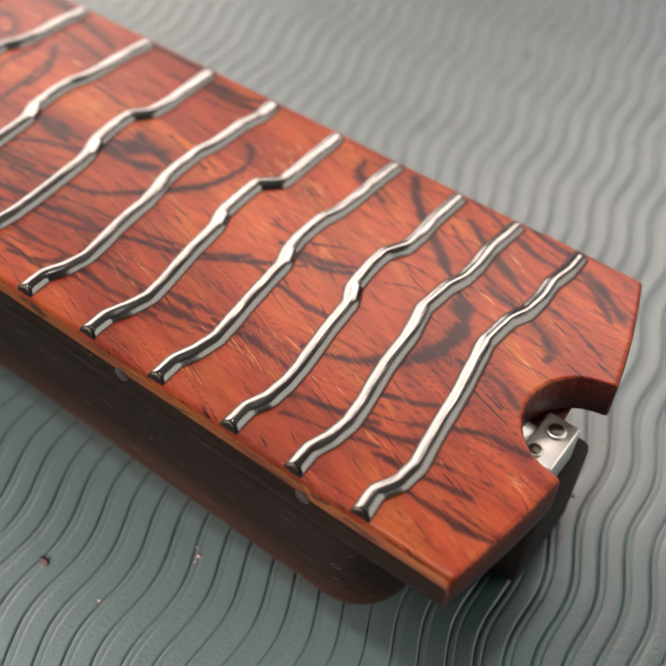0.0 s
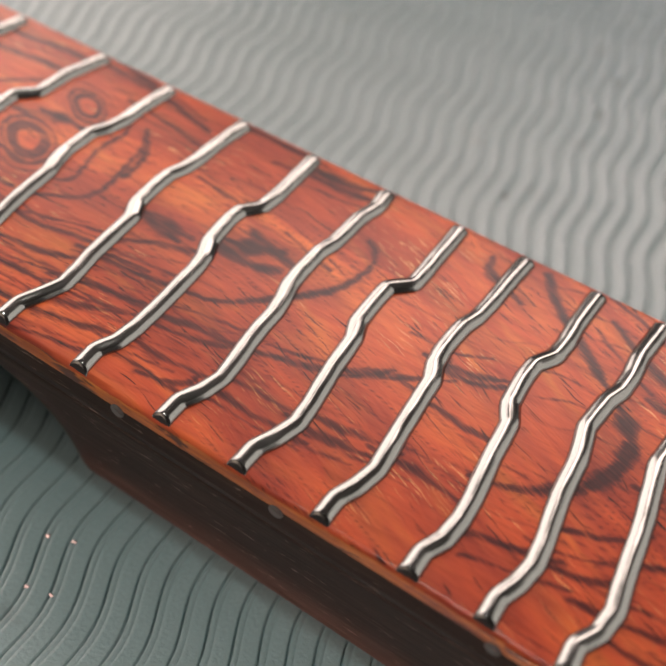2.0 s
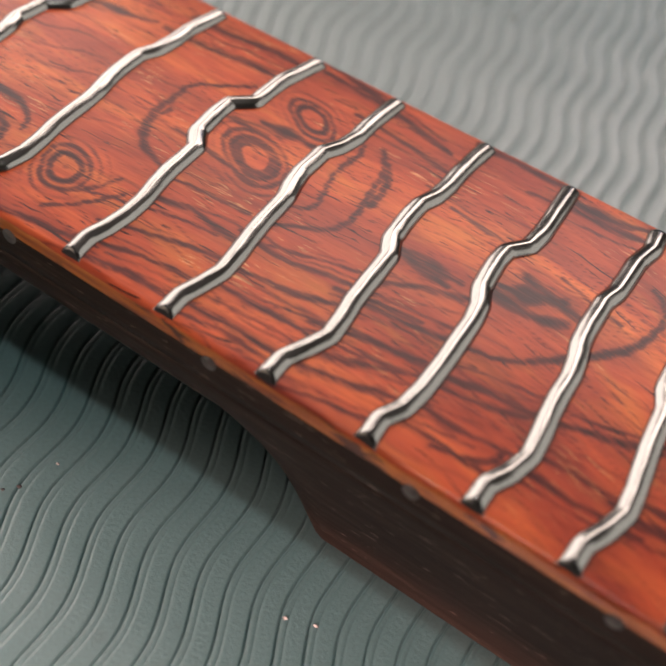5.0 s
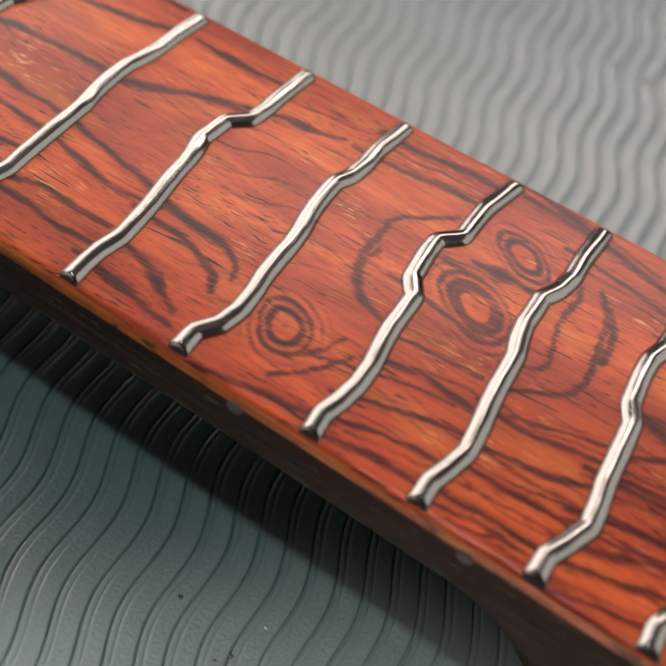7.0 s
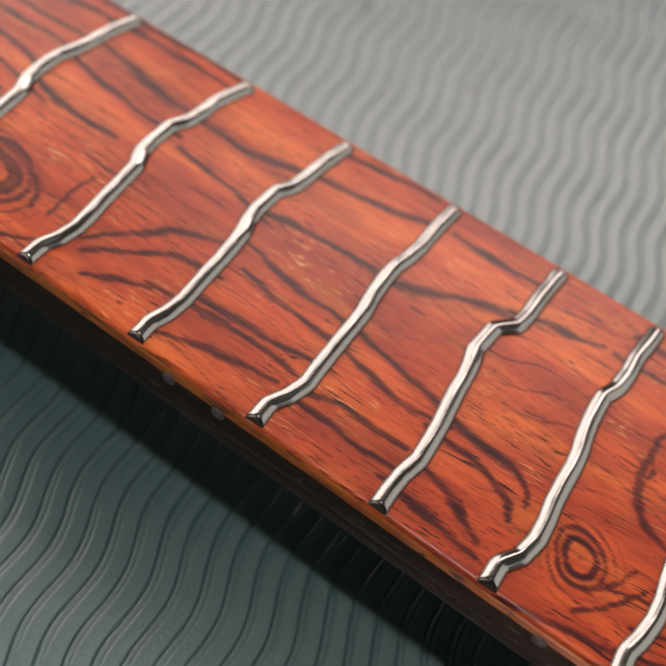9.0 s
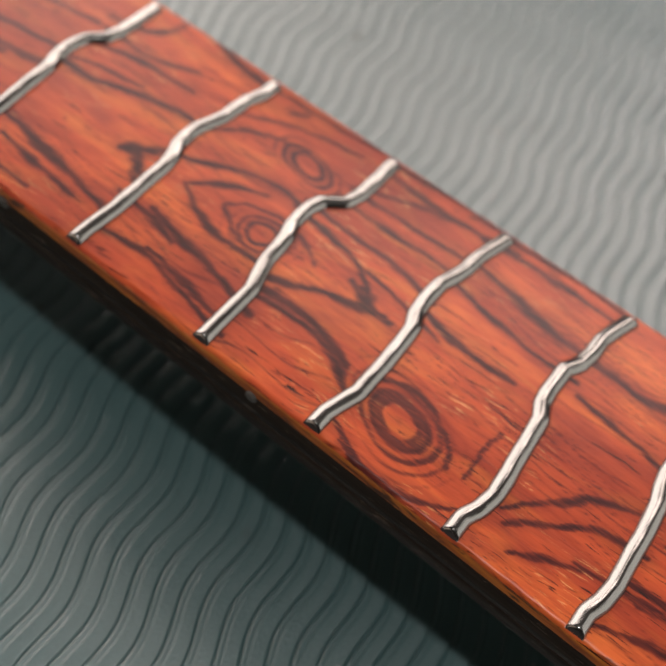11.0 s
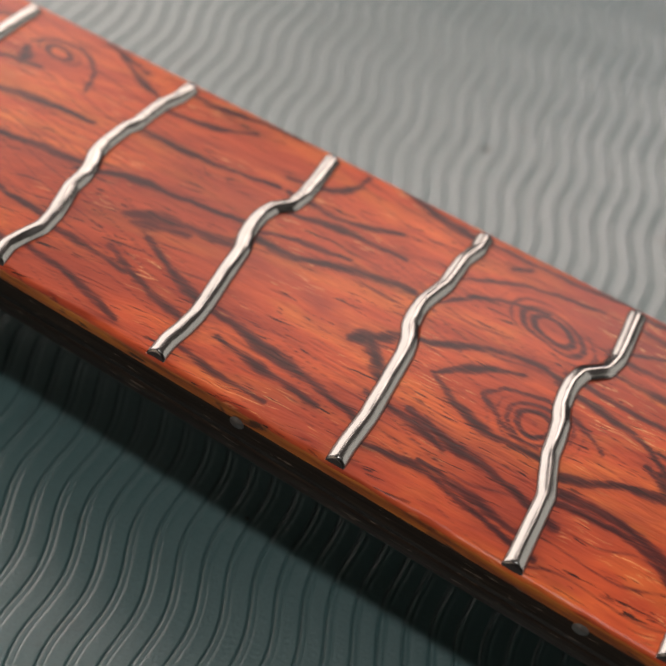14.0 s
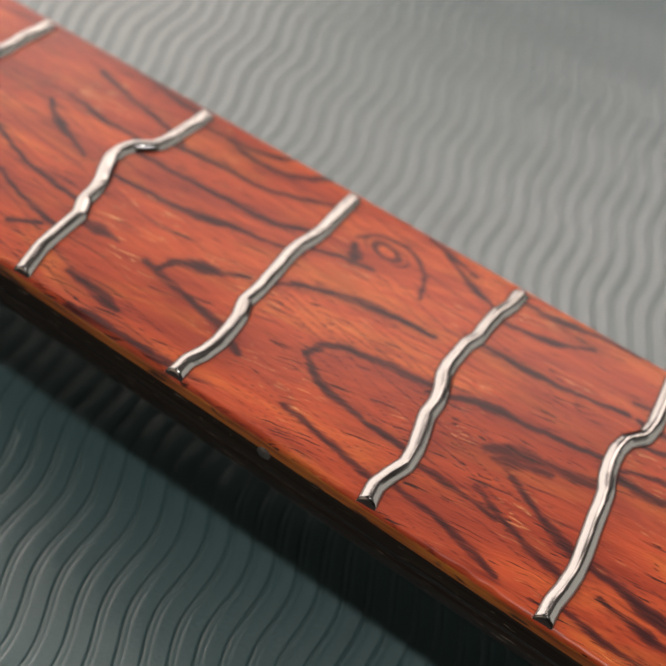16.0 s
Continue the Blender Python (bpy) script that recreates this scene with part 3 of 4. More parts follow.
vein(1.02, .8, (446.2, -6.5), (450.1, -4.9), (454.0, -2.3))
vein(1.74, .9, (420.9, 24.3), (425.8, 24.8), (429.8, 26.2))
vein(0.92, .7, (421.6, -13.5), (425.6, -12.5), (430.2, -12.1))
vein(0.98, .7, (446.9, -15.1), (451.0, -14.7), (455.5, -14.0))
vein(2.6, 1, (475.9, 10.4), (478.9, 7.3), (481.1, 3.8))
vein(3.0, 1, (480.6, 4.2), (480.7, -0.3), (478.9, -3.9))
vein(.9, .9, (467.4, 16.9), (470.8, 14.1), (474.1, 11.8), (476.3, 10.2))
vein(1.62, .9, (480.8, -1.1), (479.0, -4.4), (475.6, -7.1), (472.2, -9.9), (468.9, -10.7))
vein(1.68, .9, (458.8, 26.5), (462.4, 21.6), (466.7, 17.8), (472.3, 13.4))
vein(1.51, .8, (470.3, 23.6), (476.4, 19.3), (481.3, 16.7))
vein(1.24, .8, (476.4, 29.3), (481.1, 27.1), (483.8, 27.2))
vein(1.50, .9, (488.7, 25.5), (492.9, 22.4), (496.4, 20.0))
vein(1.02, .8, (455.1, 2.0), (459.3, 2.2), (463.4, 4.5))
vein(1.04, .8, (470.5, -18.2), (474.9, -17.1), (478.1, -16.3))
vein(0.90, .8, (479.7, -16.7), (483.2, -16.3), (485.9, -14.9))
vein(0.91, .8, (489.0, -10.2), (491.8, -8.8), (495.2, -8.5))
vein(0.88, .7, (485.6, -19.0), (489.0, -18.7), (492.7, -18.0))
vein(0.86, .8, (491.3, -21.3), (496.2, -21.7), (499.7, -21.1))
vein(1.44, .8, (450.8, 24.7), (451.6, 21.2), (455.8, 19.6))
vein(1.12, .8, (489.6, 10.1), (492.0, 8.1), (492.2, 6.4))
vein(0.92, .7, (470.2, 27.5), (475.5, 25.8), (481.0, 23.4), (486.0, 23.1))
vein(0.93, .7, (390.6, 19.5), (395.9, 19.1), (402.0, 17.9))
vein(1.25, .8, (399.6, 4.3), (399.5, 8.9), (397.1, 13.2))
vein(1.64, .8, (407.1, 26.5), (411.7, 26.6), (416.3, 26.6))
vein(0.89, .7, (427.1, -21.9), (430.9, -20.9), (431.5, -18.4))
vein(0.86, .7, (435.5, -19.2), (440.3, -19.4), (445.4, -19.2))
vein(0.95, .7, (456.9, -14.8), (460.8, -14.5), (465.5, -15.2))
vein(1.08, .7, (485.7, -0.8), (489.3, -0.5), (493.1, -2.8))
vein(0.79, .7, (481.2, -10.6), (485.2, -9.1), (487.7, -6.2))
vein(1.01, .8, (454.4, 4.8), (455.6, 1.3), (458.9, 0.8), (462.1, 2.4))
vein(0.86, .7, (481.7, 12.6), (486.0, 12.0), (490.4, 9.8))
vein(1.05, .7, (484.7, 26.8), (490.8, 22.8), (495.6, 18.2))
vein(0.85, .7, (454.1, -4.3), (460.1, -5.5), (465.0, -5.5))
vein(1.97, .9, (382.3, 9.1), (385.2, 9.3))
vein(1.03, .8, (382.1, 24.9), (390.7, 24.5), (399.7, 22.1))
vein(0.96, .8, (378.9, 27.5), (385.0, 26.0), (389.3, 25.3))
vein(0.66, .7, (362.1, -25.7), (368.5, -24.6), (375.8, -23.4))
vein(1.17, .8, (243.1, 21.7), (253.6, 21.0), (263.1, 22.6))

# knots: place, size across the grain and along it, number of rings, lean in degrees (all in mm)
KNOTS = []


def knot(x, y, rx, ry, rings, lean):
    KNOTS.append((x, y, rx, ry, rings, lean))


knot(383.2, 2.2, 7.4, 5.4, 5, -25)
knot(384.3, 14.2, 7.0, 3.8, 4, -25)
knot(366.4, -15.2, 6.4, 4.4, 4, -35)
knot(269.5, -15.7, 8.6, 6.6, 5, -15)
knot(231.0, 13.0, 7.0, 4.4, 4, -20)
knot(235.0, -3.7, 5.8, 4.6, 4, -10)
knot(142.8, 16.2, 4.0, 2.4, 3, -10)


def grain_and_shade_of(co):
    """Darkness of the wood at places on the board: veins, knot rings, faint growth lines, and shade put in on the
    sides.
    """
    x, y = co[:, 0] * 1000, co[:, 1] * 1000 - (co[:, 2] - TOP) * 300
    wob = 0.30 * np.sin(x * 0.9 + 2 * np.sin(y * 0.6)) + 0.28 * np.sin(x * 2.3 + y * 1.1) * np.sin(x * 0.37 + y)
    # fibres slip past one another, so lines across the grain are ragged
    fray = 0.16 * np.sin(y * 7.3 + 1.6 * np.sin(x * 0.21)) + 0.13 * np.sin(y * 12.9 + 2.2 * np.sin(x * 0.33 + 1)) + 0.25 * np.sin(y * 2.7 + x * 0.12)
    g = np.zeros(len(x))
    rnd = np.random.RandomState(5)
    strokes = []
    x_plain = 359
    for width, depth, pts in VEINS:
        p = np.array(pts, float)
        # the ends run on a little, under the frets
        for a, b in ((0, 1), (-1, -2)):
            step = p[a] - p[b]
            if abs(step[1]) > 0.55 * abs(step[0]) or width > 2.4:
                continue
            p[a] = p[a] + step / max(1e-6, np.hypot(*step)) * 2.6
        strokes.append((width, depth, p))
        # fainter companion lines that run beside it
        run = np.hypot(*np.diff(p, axis=0).T).sum()
        if width < 2.0 and p[:, 0].mean() > x_plain and abs(p[-1, 0] - p[0, 0]) > 0.85 * run:
            for side in ((-1, 1)[rnd.randint(2)],):
                shift = np.array([rnd.uniform(-6, 6), side * rnd.uniform(1.1, 2.8)])
                strokes.append((width * rnd.uniform(0.25, 0.5), depth * rnd.uniform(0.5, 0.75), p + shift))
    for width, depth, p in strokes:
        lo, hi = p.min(0) - width * 2 - 3, p.max(0) + width * 2 + 3
        near = np.where((x > lo[0]) & (x < hi[0]) & (y > lo[1]) & (y < hi[1]))[0]
        if not len(near):
            continue
        # a smooth curve through the points
        k = np.arange(len(p))
        tt = np.linspace(0, len(p) - 1, 12 * (len(p) - 1) + 1)
        cx, cy = np.interp(tt, k, p[:, 0]), np.interp(tt, k, p[:, 1])
        for _ in range(2):
            cx[3:-3] = (cx[:-6] + cx[3:-3] * 2 + cx[6:]) / 4
            cy[3:-3] = (cy[:-6] + cy[3:-3] * 2 + cy[6:]) / 4
        px, py = x[near] + 0.45 * fray[near], y[near] + wob[near] * 0.28
        d = np.full(len(near), 99.0)
        along = np.zeros(len(near))
        for s in range(len(cx) - 1):
            ax, ay, bx, by = cx[s], cy[s], cx[s + 1], cy[s + 1]
            ll = (bx - ax) ** 2 + (by - ay) ** 2 + 1e-9
            u = np.clip(((px - ax) * (bx - ax) + (py - ay) * (by - ay)) / ll, 0, 1)
            e = np.hypot(px - ax - u * (bx - ax), py - ay - u * (by - ay))
            along = np.where(e < d, (s + u) / (len(cx) - 1), along)
            d = np.minimum(d, e)
        taper = 0.55 + 0.45 * np.sin(np.pi * np.clip(along, 0.02, 0.98))
        depth = depth * (1.3 if width > 2.6 else 1.0)
        beat = 7.3 * width + p[0, 1]
        taper *= 0.9 + 0.35 * np.sin(along * 8 + beat)
        v = depth * (0.92 + 0.14 * np.sin(along * 11 + 2 * beat)) * np.clip(1.2 - d / (width * 0.56 * taper + 0.22), 0, 1)
        halo = 0.24 * depth * np.clip(1.15 - d / (width * 1.3 + 1.4), 0, 1)
        g[near] = np.maximum(g[near], np.maximum(v, halo))
    calm = np.ones(len(x))
    for kx, ky, rx, ry, rings, lean in KNOTS:
        c, s = math.cos(radians(lean)), math.sin(radians(lean))
        dx, dy = x - kx, y - ky
        dx = dx + 0.35 * fray
        r = np.hypot((dx * c + dy * s) / rx, (-dx * s + dy * c) / ry)
        r = r * (1 + 0.08 * np.sin(2 * np.arctan2(dy, dx) + kx) + 0.04 * np.sin(3 * np.arctan2(dy, dx) + ky))
        ring = 0.5 + 0.5 * np.cos(2 * np.pi * (r * rings * 0.95 + 0.42))
        v = (ring ** 1.5) * np.clip(1.8 - r * 1.1, 0, 1) * (0.42 + 0.16 * np.sin(np.arctan2(dy, dx) * 2 + kx + 4 * r)) * np.clip(r * 5 - 1, 0, 1) + 0.50 * np.exp(-((r - 0.44) / 0.10) ** 2) + 0.22 * np.exp(-((r - 0.68) / 0.09) ** 2) + 0.30 * np.exp(-(r / 0.10) ** 2)
        g = np.maximum(g, v)
        calm *= 1 - np.exp(-(r / 1.3) ** 4)
    # faint growth lines that flow along the neck
    f = y * 0.36 + 0.05 * x + 0.8 * np.sin(x * 0.045 + 0.08 * y) + 0.5 * np.sin(x * 0.11 + y * 0.05 + 2) + 0.25 * np.sin(x * 0.31 + y * 0.4)
    line = np.clip(1 - np.abs((f % 1.0) - 0.5) / 0.11, 0, 1)
    gate = np.clip(0.7 + 0.9 * np.sin(x * 0.07 + y * 0.21 + 1) * np.sin(x * 0.023 - y * 0.11), 0, 1)
    g = np.maximum(g, 0.42 * line * gate * calm)
    # and a finer set between them, in patches
    f = y * 0.82 + 0.10 * x + 1.3 * np.sin(x * 0.052 + 0.10 * y + 1) + 0.6 * np.sin(x * 0.13 + y * 0.08) + 0.3 * np.sin(x * 0.37 + y * 0.5)
    line = np.clip(1 - np.abs((f % 1.0) - 0.5) / 0.16, 0, 1)
    gate = np.clip(0.35 + 1.1 * np.sin(x * 0.061 - y * 0.16 + 2) * np.sin(x * 0.031 + y * 0.13), 0, 1)
    g = np.maximum(g, 0.38 * line * gate * calm)
    # shade on the side faces is put in here, with the wood's layers
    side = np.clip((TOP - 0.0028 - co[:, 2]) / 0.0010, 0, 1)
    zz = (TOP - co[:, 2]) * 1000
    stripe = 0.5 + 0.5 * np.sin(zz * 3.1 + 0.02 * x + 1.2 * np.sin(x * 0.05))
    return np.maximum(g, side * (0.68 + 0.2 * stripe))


def board_end(y):
    """The end of the board: bowed, a little askew, with the round notch for the truss rod."""
    e = 0.5023 - 0.0018 * (y / 0.028) - 0.0052 * (abs(y) / 0.028) ** 1.6
    if abs(y - HOLE_Y) < HOLE_R:
        e = min(e, HOLE_X - math.sqrt(HOLE_R ** 2 - (y - HOLE_Y) ** 2))
    return e


def build_board(parent):
    n_top = 176
    roll_r = 0.0008
    # across: fraction of the half width, drop below the crown, inset
    col = [(-1.0, -0.0062, 0.0001), (-1.0, -0.0050, 0.0), (-1.0, -0.0040, 0.0), (-1.0, -0.0030, 0.0), (-1.0, -0.0021, 0.0)]
    col += [(-1.0, -roll_r * (1 - math.sin(radians(a))), roll_r * (1 - math.cos(radians(a)))) for a in (0, 14, 28, 42, 56, 70)]
    left = len(col)
    col += [(-1 + 2 * k / n_top, 0.0, 0.0) for k in range(n_top + 1)]
    col += [(-a, b, c) for a, b, c in col[:left][::-1]]
    xs = np.concatenate([np.arange(0.0, 0.4795, 0.00042), np.linspace(0.4795, 1.0, 46)])
    rows = []
    for xv in xs:
        tail = xv >= 0.4795
        w = (xv - 0.4795) / (1 - 0.4795) if tail else 0.0
        h0 = half(min(xv, 0.497))
        ys, zs = [], []
        for a, b, c in col:
            # the far edge stands a little past the ends of the frets
            wide = FAR_EDGE if a > 0 else 0.0
            if b == 0.0:
                yv = a * (h0 + wide - roll_r)
                ys.append(yv)
                zs.append(TOP - yv * yv / (2 * CROWN))
            else:
                yv = math.copysign(h0 + wide - c, a)
                ys.append(yv)
                zs.append(TOP - h0 * h0 / (2 * CROWN) + b)
        ys, zs = np.array(ys), np.array(zs)
        wear = noise.noise((xv * 120, 0, 3)) * 0.00022 + noise.noise((xv * 420, 7, 3)) * 0.00012
        for k in range(5, left):
            ys[k] += abs(wear) * (0.6 if k == 5 else 1.0)
            zs[k] += wear * 0.5
        if tail:
            ends = np.array([board_end(v) for v in ys])
            xr = 0.4795 + w * (ends - 0.4795)
        else:
            xr = np.full(len(ys), xv)
        rows.append(np.stack([xr, ys, zs], 1))
    co = np.stack(rows)
    r, c, _ = co.shape
    # the end face: the outline rolls over and drops
    roll = co[-1].copy()
    roll[:, 0] += 0.0004
    roll[:, 2] -= 0.0004
    low = co[-1].copy()
    low[:, 0] += 0.0004
    low[:, 2] = np.minimum(TOP - 0.0062, low[:, 2])
    co = np.concatenate([co, roll[None], low[None]])
    r += 2
    i = np.arange(r * c).reshape(r, c)
    q = np.stack([i[:-1, :-1], i[1:, :-1], i[1:, 1:], i[:-1, 1:]], -1).reshape(-1, 4)
    under = np.stack([i[:-2, 0], i[:-2, -1], i[1:-1, -1], i[1:-1, 0]], -1)
    me = bpy.data.meshes.new("fretboard")
    flat = co.reshape(-1, 3)
    me.from_pydata(flat.tolist(), [], q.tolist() + under.tolist() + [i[0, :].tolist()[::-1]])
    at = me.attributes.new("grain_and_shade", "FLOAT", "POINT")
    grain_and_shade = grain_and_shade_of(flat)
    # shade on the end face is put into its last two rows
    grain_and_shade[-2 * c:-c] = np.maximum(grain_and_shade[-2 * c:-c], 0.55)
    grain_and_shade[-c:] = 0.95
    at.data.foreach_set("value", grain_and_shade.astype(np.float32))
    # the grain leans one way near the heel and the other way near the nut
    gx = np.linspace(0, 0.51, 511)
    lean = np.interp(gx, (0.0, 0.10, 0.16, 0.19, 0.25, 0.31, 0.36, 0.41, 0.435, 0.46, 0.51), (0.1, 0.15, 0.2, 0.12, 0.05, 0.02, 0.08, 0.05, -0.28, -0.42, -0.35))
    drift = np.cumsum(lean) * (gx[1] - gx[0])
    at = me.attributes.new("flow", "FLOAT", "POINT")
    at.data.foreach_set("value", (flat[:, 1] - np.interp(flat[:, 0], gx, drift)).astype(np.float32))
    ob = finish("fretboard", me, WOOD, parent, "red-brown figured rosewood board with dark veins")
    # the lacquer gathers to amber along the upper edge
    me.materials.append(AMBER)
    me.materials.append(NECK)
    edge = np.arange(left - 1)
    edge = np.concatenate([edge[(edge >= 4) & (edge < left - 4)], c - 2 - edge[(edge >= 4) & (edge < left - 4)]])
    index = np.zeros((r - 1, c - 1), int)
    index[:-2][:, edge] = 1
    # the lower sides take the dark neck wood to stand in for shade
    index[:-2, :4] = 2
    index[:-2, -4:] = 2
    flags = np.zeros(len(me.polygons), int)
    flags[:index.size] = index.ravel()
    me.polygons.foreach_set("material_index", flags.astype(np.int32))
    return ob


def neck_section(x):
    """Half outline of the neck under the board at x: (y, z) from the board's edge down to the middle."""
    h, z0 = half(x) - 0.0001, TOP - 0.0062
    depth = 0.0145 + 0.0012 * min(1, x / 0.39)
    s = min(1.0, max(0.0, (x - 0.3990) / 0.0155))
    end = min(1.0, max(0.0, (x - 0.4810) / 0.0080))
    pts = []
    for k in range(17):
        a = k / 16 * math.pi / 2
        cy, cz = h * math.cos(a) ** (2 / 2.25), depth * math.sin(a) ** (2 / 2.25)
        f = k / 16
        if f < 0.55:
            by, bz = h - 0.0036 * f / 0.55, (z0 - 0.0012) * f / 0.55
        elif f < 0.72:
            b = (f - 0.55) / 0.17 * math.pi / 2
            by, bz = h - 0.0036 - 0.0012 * (1 - math.cos(b)), z0 - 0.0012 + 0.0012 * math.sin(b)
        else:
            by, bz = (h - 0.0048) * (1 - (f - 0.72) / 0.28), z0
        y, z = cy + (by - cy) * s, cz + (bz - cz) * s
        y = max(0.0, y - 0.008 * (1 - math.sqrt(max(0.0, 1 - end * end))) * min(1, y / 0.012))
        pts.append((y, z0 - z))
    return pts


def build_neck(parent):
    xs = [0.39 * k / 40 for k in range(41)] + [0.39 + 0.034 * k / 34 for k in range(1, 35)] + [0.424 + 0.057 * k / 12 for k in range(1, 13)]
    xs += [0.481 + 0.008 * math.sin(k / 10 * math.pi / 2) for k in range(1, 11)]
    bm = bmesh.new()
    rings = []
    for x in xs:
        half_pts = neck_section(x)
        ring = [bm.verts.new((x, -y, z)) for y, z in half_pts] + [bm.verts.new((x, y, z)) for y, z in half_pts[-2::-1]]
        rings.append(ring)
    for a, b in zip(rings, rings[1:]):
        for k in range(len(a)):
            bm.faces.new((a[k], a[(k + 1) % len(a)], b[(k + 1) % len(b)], b[k]))
    bm.faces.new(rings[0])
    bm.faces.new(rings[-1])
    return part("neck_shaft", bm, NECK, parent, "dark brown oiled wood with a squared heel")


neck = new("guitar_neck")
tagged(neck, "loose guitar neck with wavy frets, heel resting on the mat", "guitar neck")
board = build_board(neck)
build_neck(neck)

# ---- frets: offsets from the straight line, in mm, at places across the board ----
ACROSS = (-0.98, -0.86, -0.76, -0.64, -0.52, -0.40, -0.28, -0.16, -0.06, 0.04, 0.14, 0.24, 0.34, 0.44, 0.56, 0.70, 0.84, 0.98)


def fret_wire(n, *offsets):
    x0 = fret_x(n)
    h = half(x0) - 0.0003
    count = 150
    v = np.linspace(-1, 1, count)
    off = np.interp(v, ACROSS, offsets) * 0.001
    for _ in range(1):
        off[1:-1] = (off[:-2] + 2 * off[1:-1] + off[2:]) / 4
    # the wire is a little lumpy and twisted from the bending
    lump = np.array([noise.noise((k * h * 260, n * 3.7, 0.0)) for k in v])
    twist = np.array([noise.noise((k * h * 260, n * 5.1, 4.0)) for k in v]) * 0.60
    y = v * h
    x = x0 + off
    zb = TOP - y * y / (2 * CROWN) - np.clip((np.abs(v) - 0.972) / 0.028, 0, 1) ** 2 * 0.0004
    slope = np.gradient(x, y)
    nx, ny = 1 / np.sqrt(1 + slope ** 2), -slope / np.sqrt(1 + slope ** 2)
    prof = [(-1.0, -0.35), (-1.0, 0.02), (-0.90, 0.30), (-0.68, 0.62), (-0.42, 0.84), (-0.18, 0.96), (0.0, 1.0), (0.20, 0.965), (0.32, 0.895), (0.44, 0.850), (0.68, 0.66), (0.88, 0.34), (1.0, 0.02), (1.0, -0.35)]
    wide, tall = 0.00142, 0.00102
    bm = bmesh.new()
    rings = []
    for k in range(count):
        ring = []
        for a, b in prof:
            lift = max(0.0, b)
            back = 0.0
            if k in (0, count - 1):
                back = (0.00045 * lift) * (1 if k == 0 else -1)
            elif k in (1, count - 2):
                back = (0.00012 * lift) * (1 if k == 1 else -1)
            a, b = a * (1 + 0.05 * lump[k]), b * (1 + 0.07 * lump[k])
            if b > 0.2:
                a, b = a + b * math.sin(twist[k]) * 0.30, b - a * math.sin(twist[k]) * 0.30
            ring.append(bm.verts.new((x[k] + nx[k] * a * wide, y[k] + ny[k] * a * wide + back, zb[k] + b * tall)))
        rings.append(ring)
    for a, b in zip(rings, rings[1:]):
        for k in range(len(a) - 1):
            bm.faces.new((a[k], a[k + 1], b[k + 1], b[k]))
    caps = [bm.faces.new(rings[0]), bm.faces.new(rings[-1][::-1])]
    # the shaded cut ends are put in as near-black faces inside a bright rim
    bmesh.ops.inset_individual(bm, faces=caps, thickness=0.00036, depth=-0.00010)
    for face in caps:
        face.material_index = 1
    ob = part("fret", bm, STEEL, board)
    ob.data.materials.append(SHADE_BLACK)
    tagged(ob, "polished bent steel fret wire")
    return ob


fret_wire(24, 0.5, 0.2, 1.7, 2.1, 1.5, 1.0, 0.6, 0.1, -0.5, -1.0, -1.6, -1.4, -1.2, -0.1, 0.1, -0.2, 0.3, 0.2)
fret_wire(23, 0.4, 0.3, 1.3, 1.8, 1.4, 0.8, 0.2, -0.1, -0.3, -0.9, -1.6, -1.4, -1.2, -0.4, -0.3, -0.7, -0.5, -0.3)
fret_wire(22, 0.8, 0.8, 2.0, 2.3, 2.1, 1.6, 1.1, 0.8, 0.5, -0.9, -1.2, -1.4, -1.3, 0.2, 0.4, 0.1, 0.1, 0.1)
fret_wire(21, -0.2, -0.2, 0.9, 1.6, 1.3, 0.9, 0.6, 0.3, 0.1, -1.0, -1.4, -1.4, -1.3, -0.6, -0.4, -0.4, -0.4, -0.3)
fret_wire(20, -0.6, -0.5, 0.7, 1.6, 1.3, 0.8, 0.3, 0.0, -0.3, -1.4, -1.6, -1.7, -1.7, 0.8, 0.8, 0.6, 0.5, 0.3)
fret_wire(19, 0.1, 0.1, 1.4, 2.2, 1.9, 1.4, 1.1, 1.0, 0.5, -0.3, -0.6, -0.7, -0.8, -0.2, -0.2, -0.3, 0.4, -0.1)
fret_wire(18, -0.3, -0.5, 0.8, 1.2, 1.2, 1.1, 0.9, 0.7, 0.2, -1.0, -1.4, -1.7, -1.6, 0.3, 0.5, 0.3, 0.0, -0.3)
fret_wire(17, 0.0, -0.0, 1.2, 2.4, 2.1, 1.6, 1.4, 1.2, 1.0, -0.3, -0.6, -0.8, -0.8, -0.0, 0.2, -0.0, 0.1, 0.3)
fret_wire(16, 0.0, -0.1, 0.7, 1.4, 1.1, 0.6, 0.2, -0.0, -0.2, -1.0, -1.5, -1.5, -1.6, -0.4, 0.1, -0.1, 0.0, 0.1)
fret_wire(15, 1.3, 1.0, 1.7, 2.1, 2.0, 1.4, 1.0, 0.9, 0.8, -1.0, -1.3, -1.6, -1.6, 0.8, 0.7, 0.7, 1.3, 1.9)
fret_wire(14, -0.7, -0.8, 0.9, 1.5, 1.3, 0.8, 0.6, 0.5, 0.2, -0.4, -0.8, -1.0, -1.1, -0.1, 0.1, -0.1, 0.2, 0.4)
fret_wire(13, 0.3, 0.2, 0.3, 0.9, 0.7, 0.4, -0.1, -0.6, -0.8, -1.2, -2.0, -1.8, -1.7, 0.7, 1.0, 0.9, 1.0, 1.1)
fret_wire(12, -0.7, -0.8, 0.5, 1.3, 1.1, 1.0, 0.9, 0.8, 0.7, 0.2, -0.1, -0.3, -0.3, 0.2, 0.5, 0.4, 0.4, 0.5)
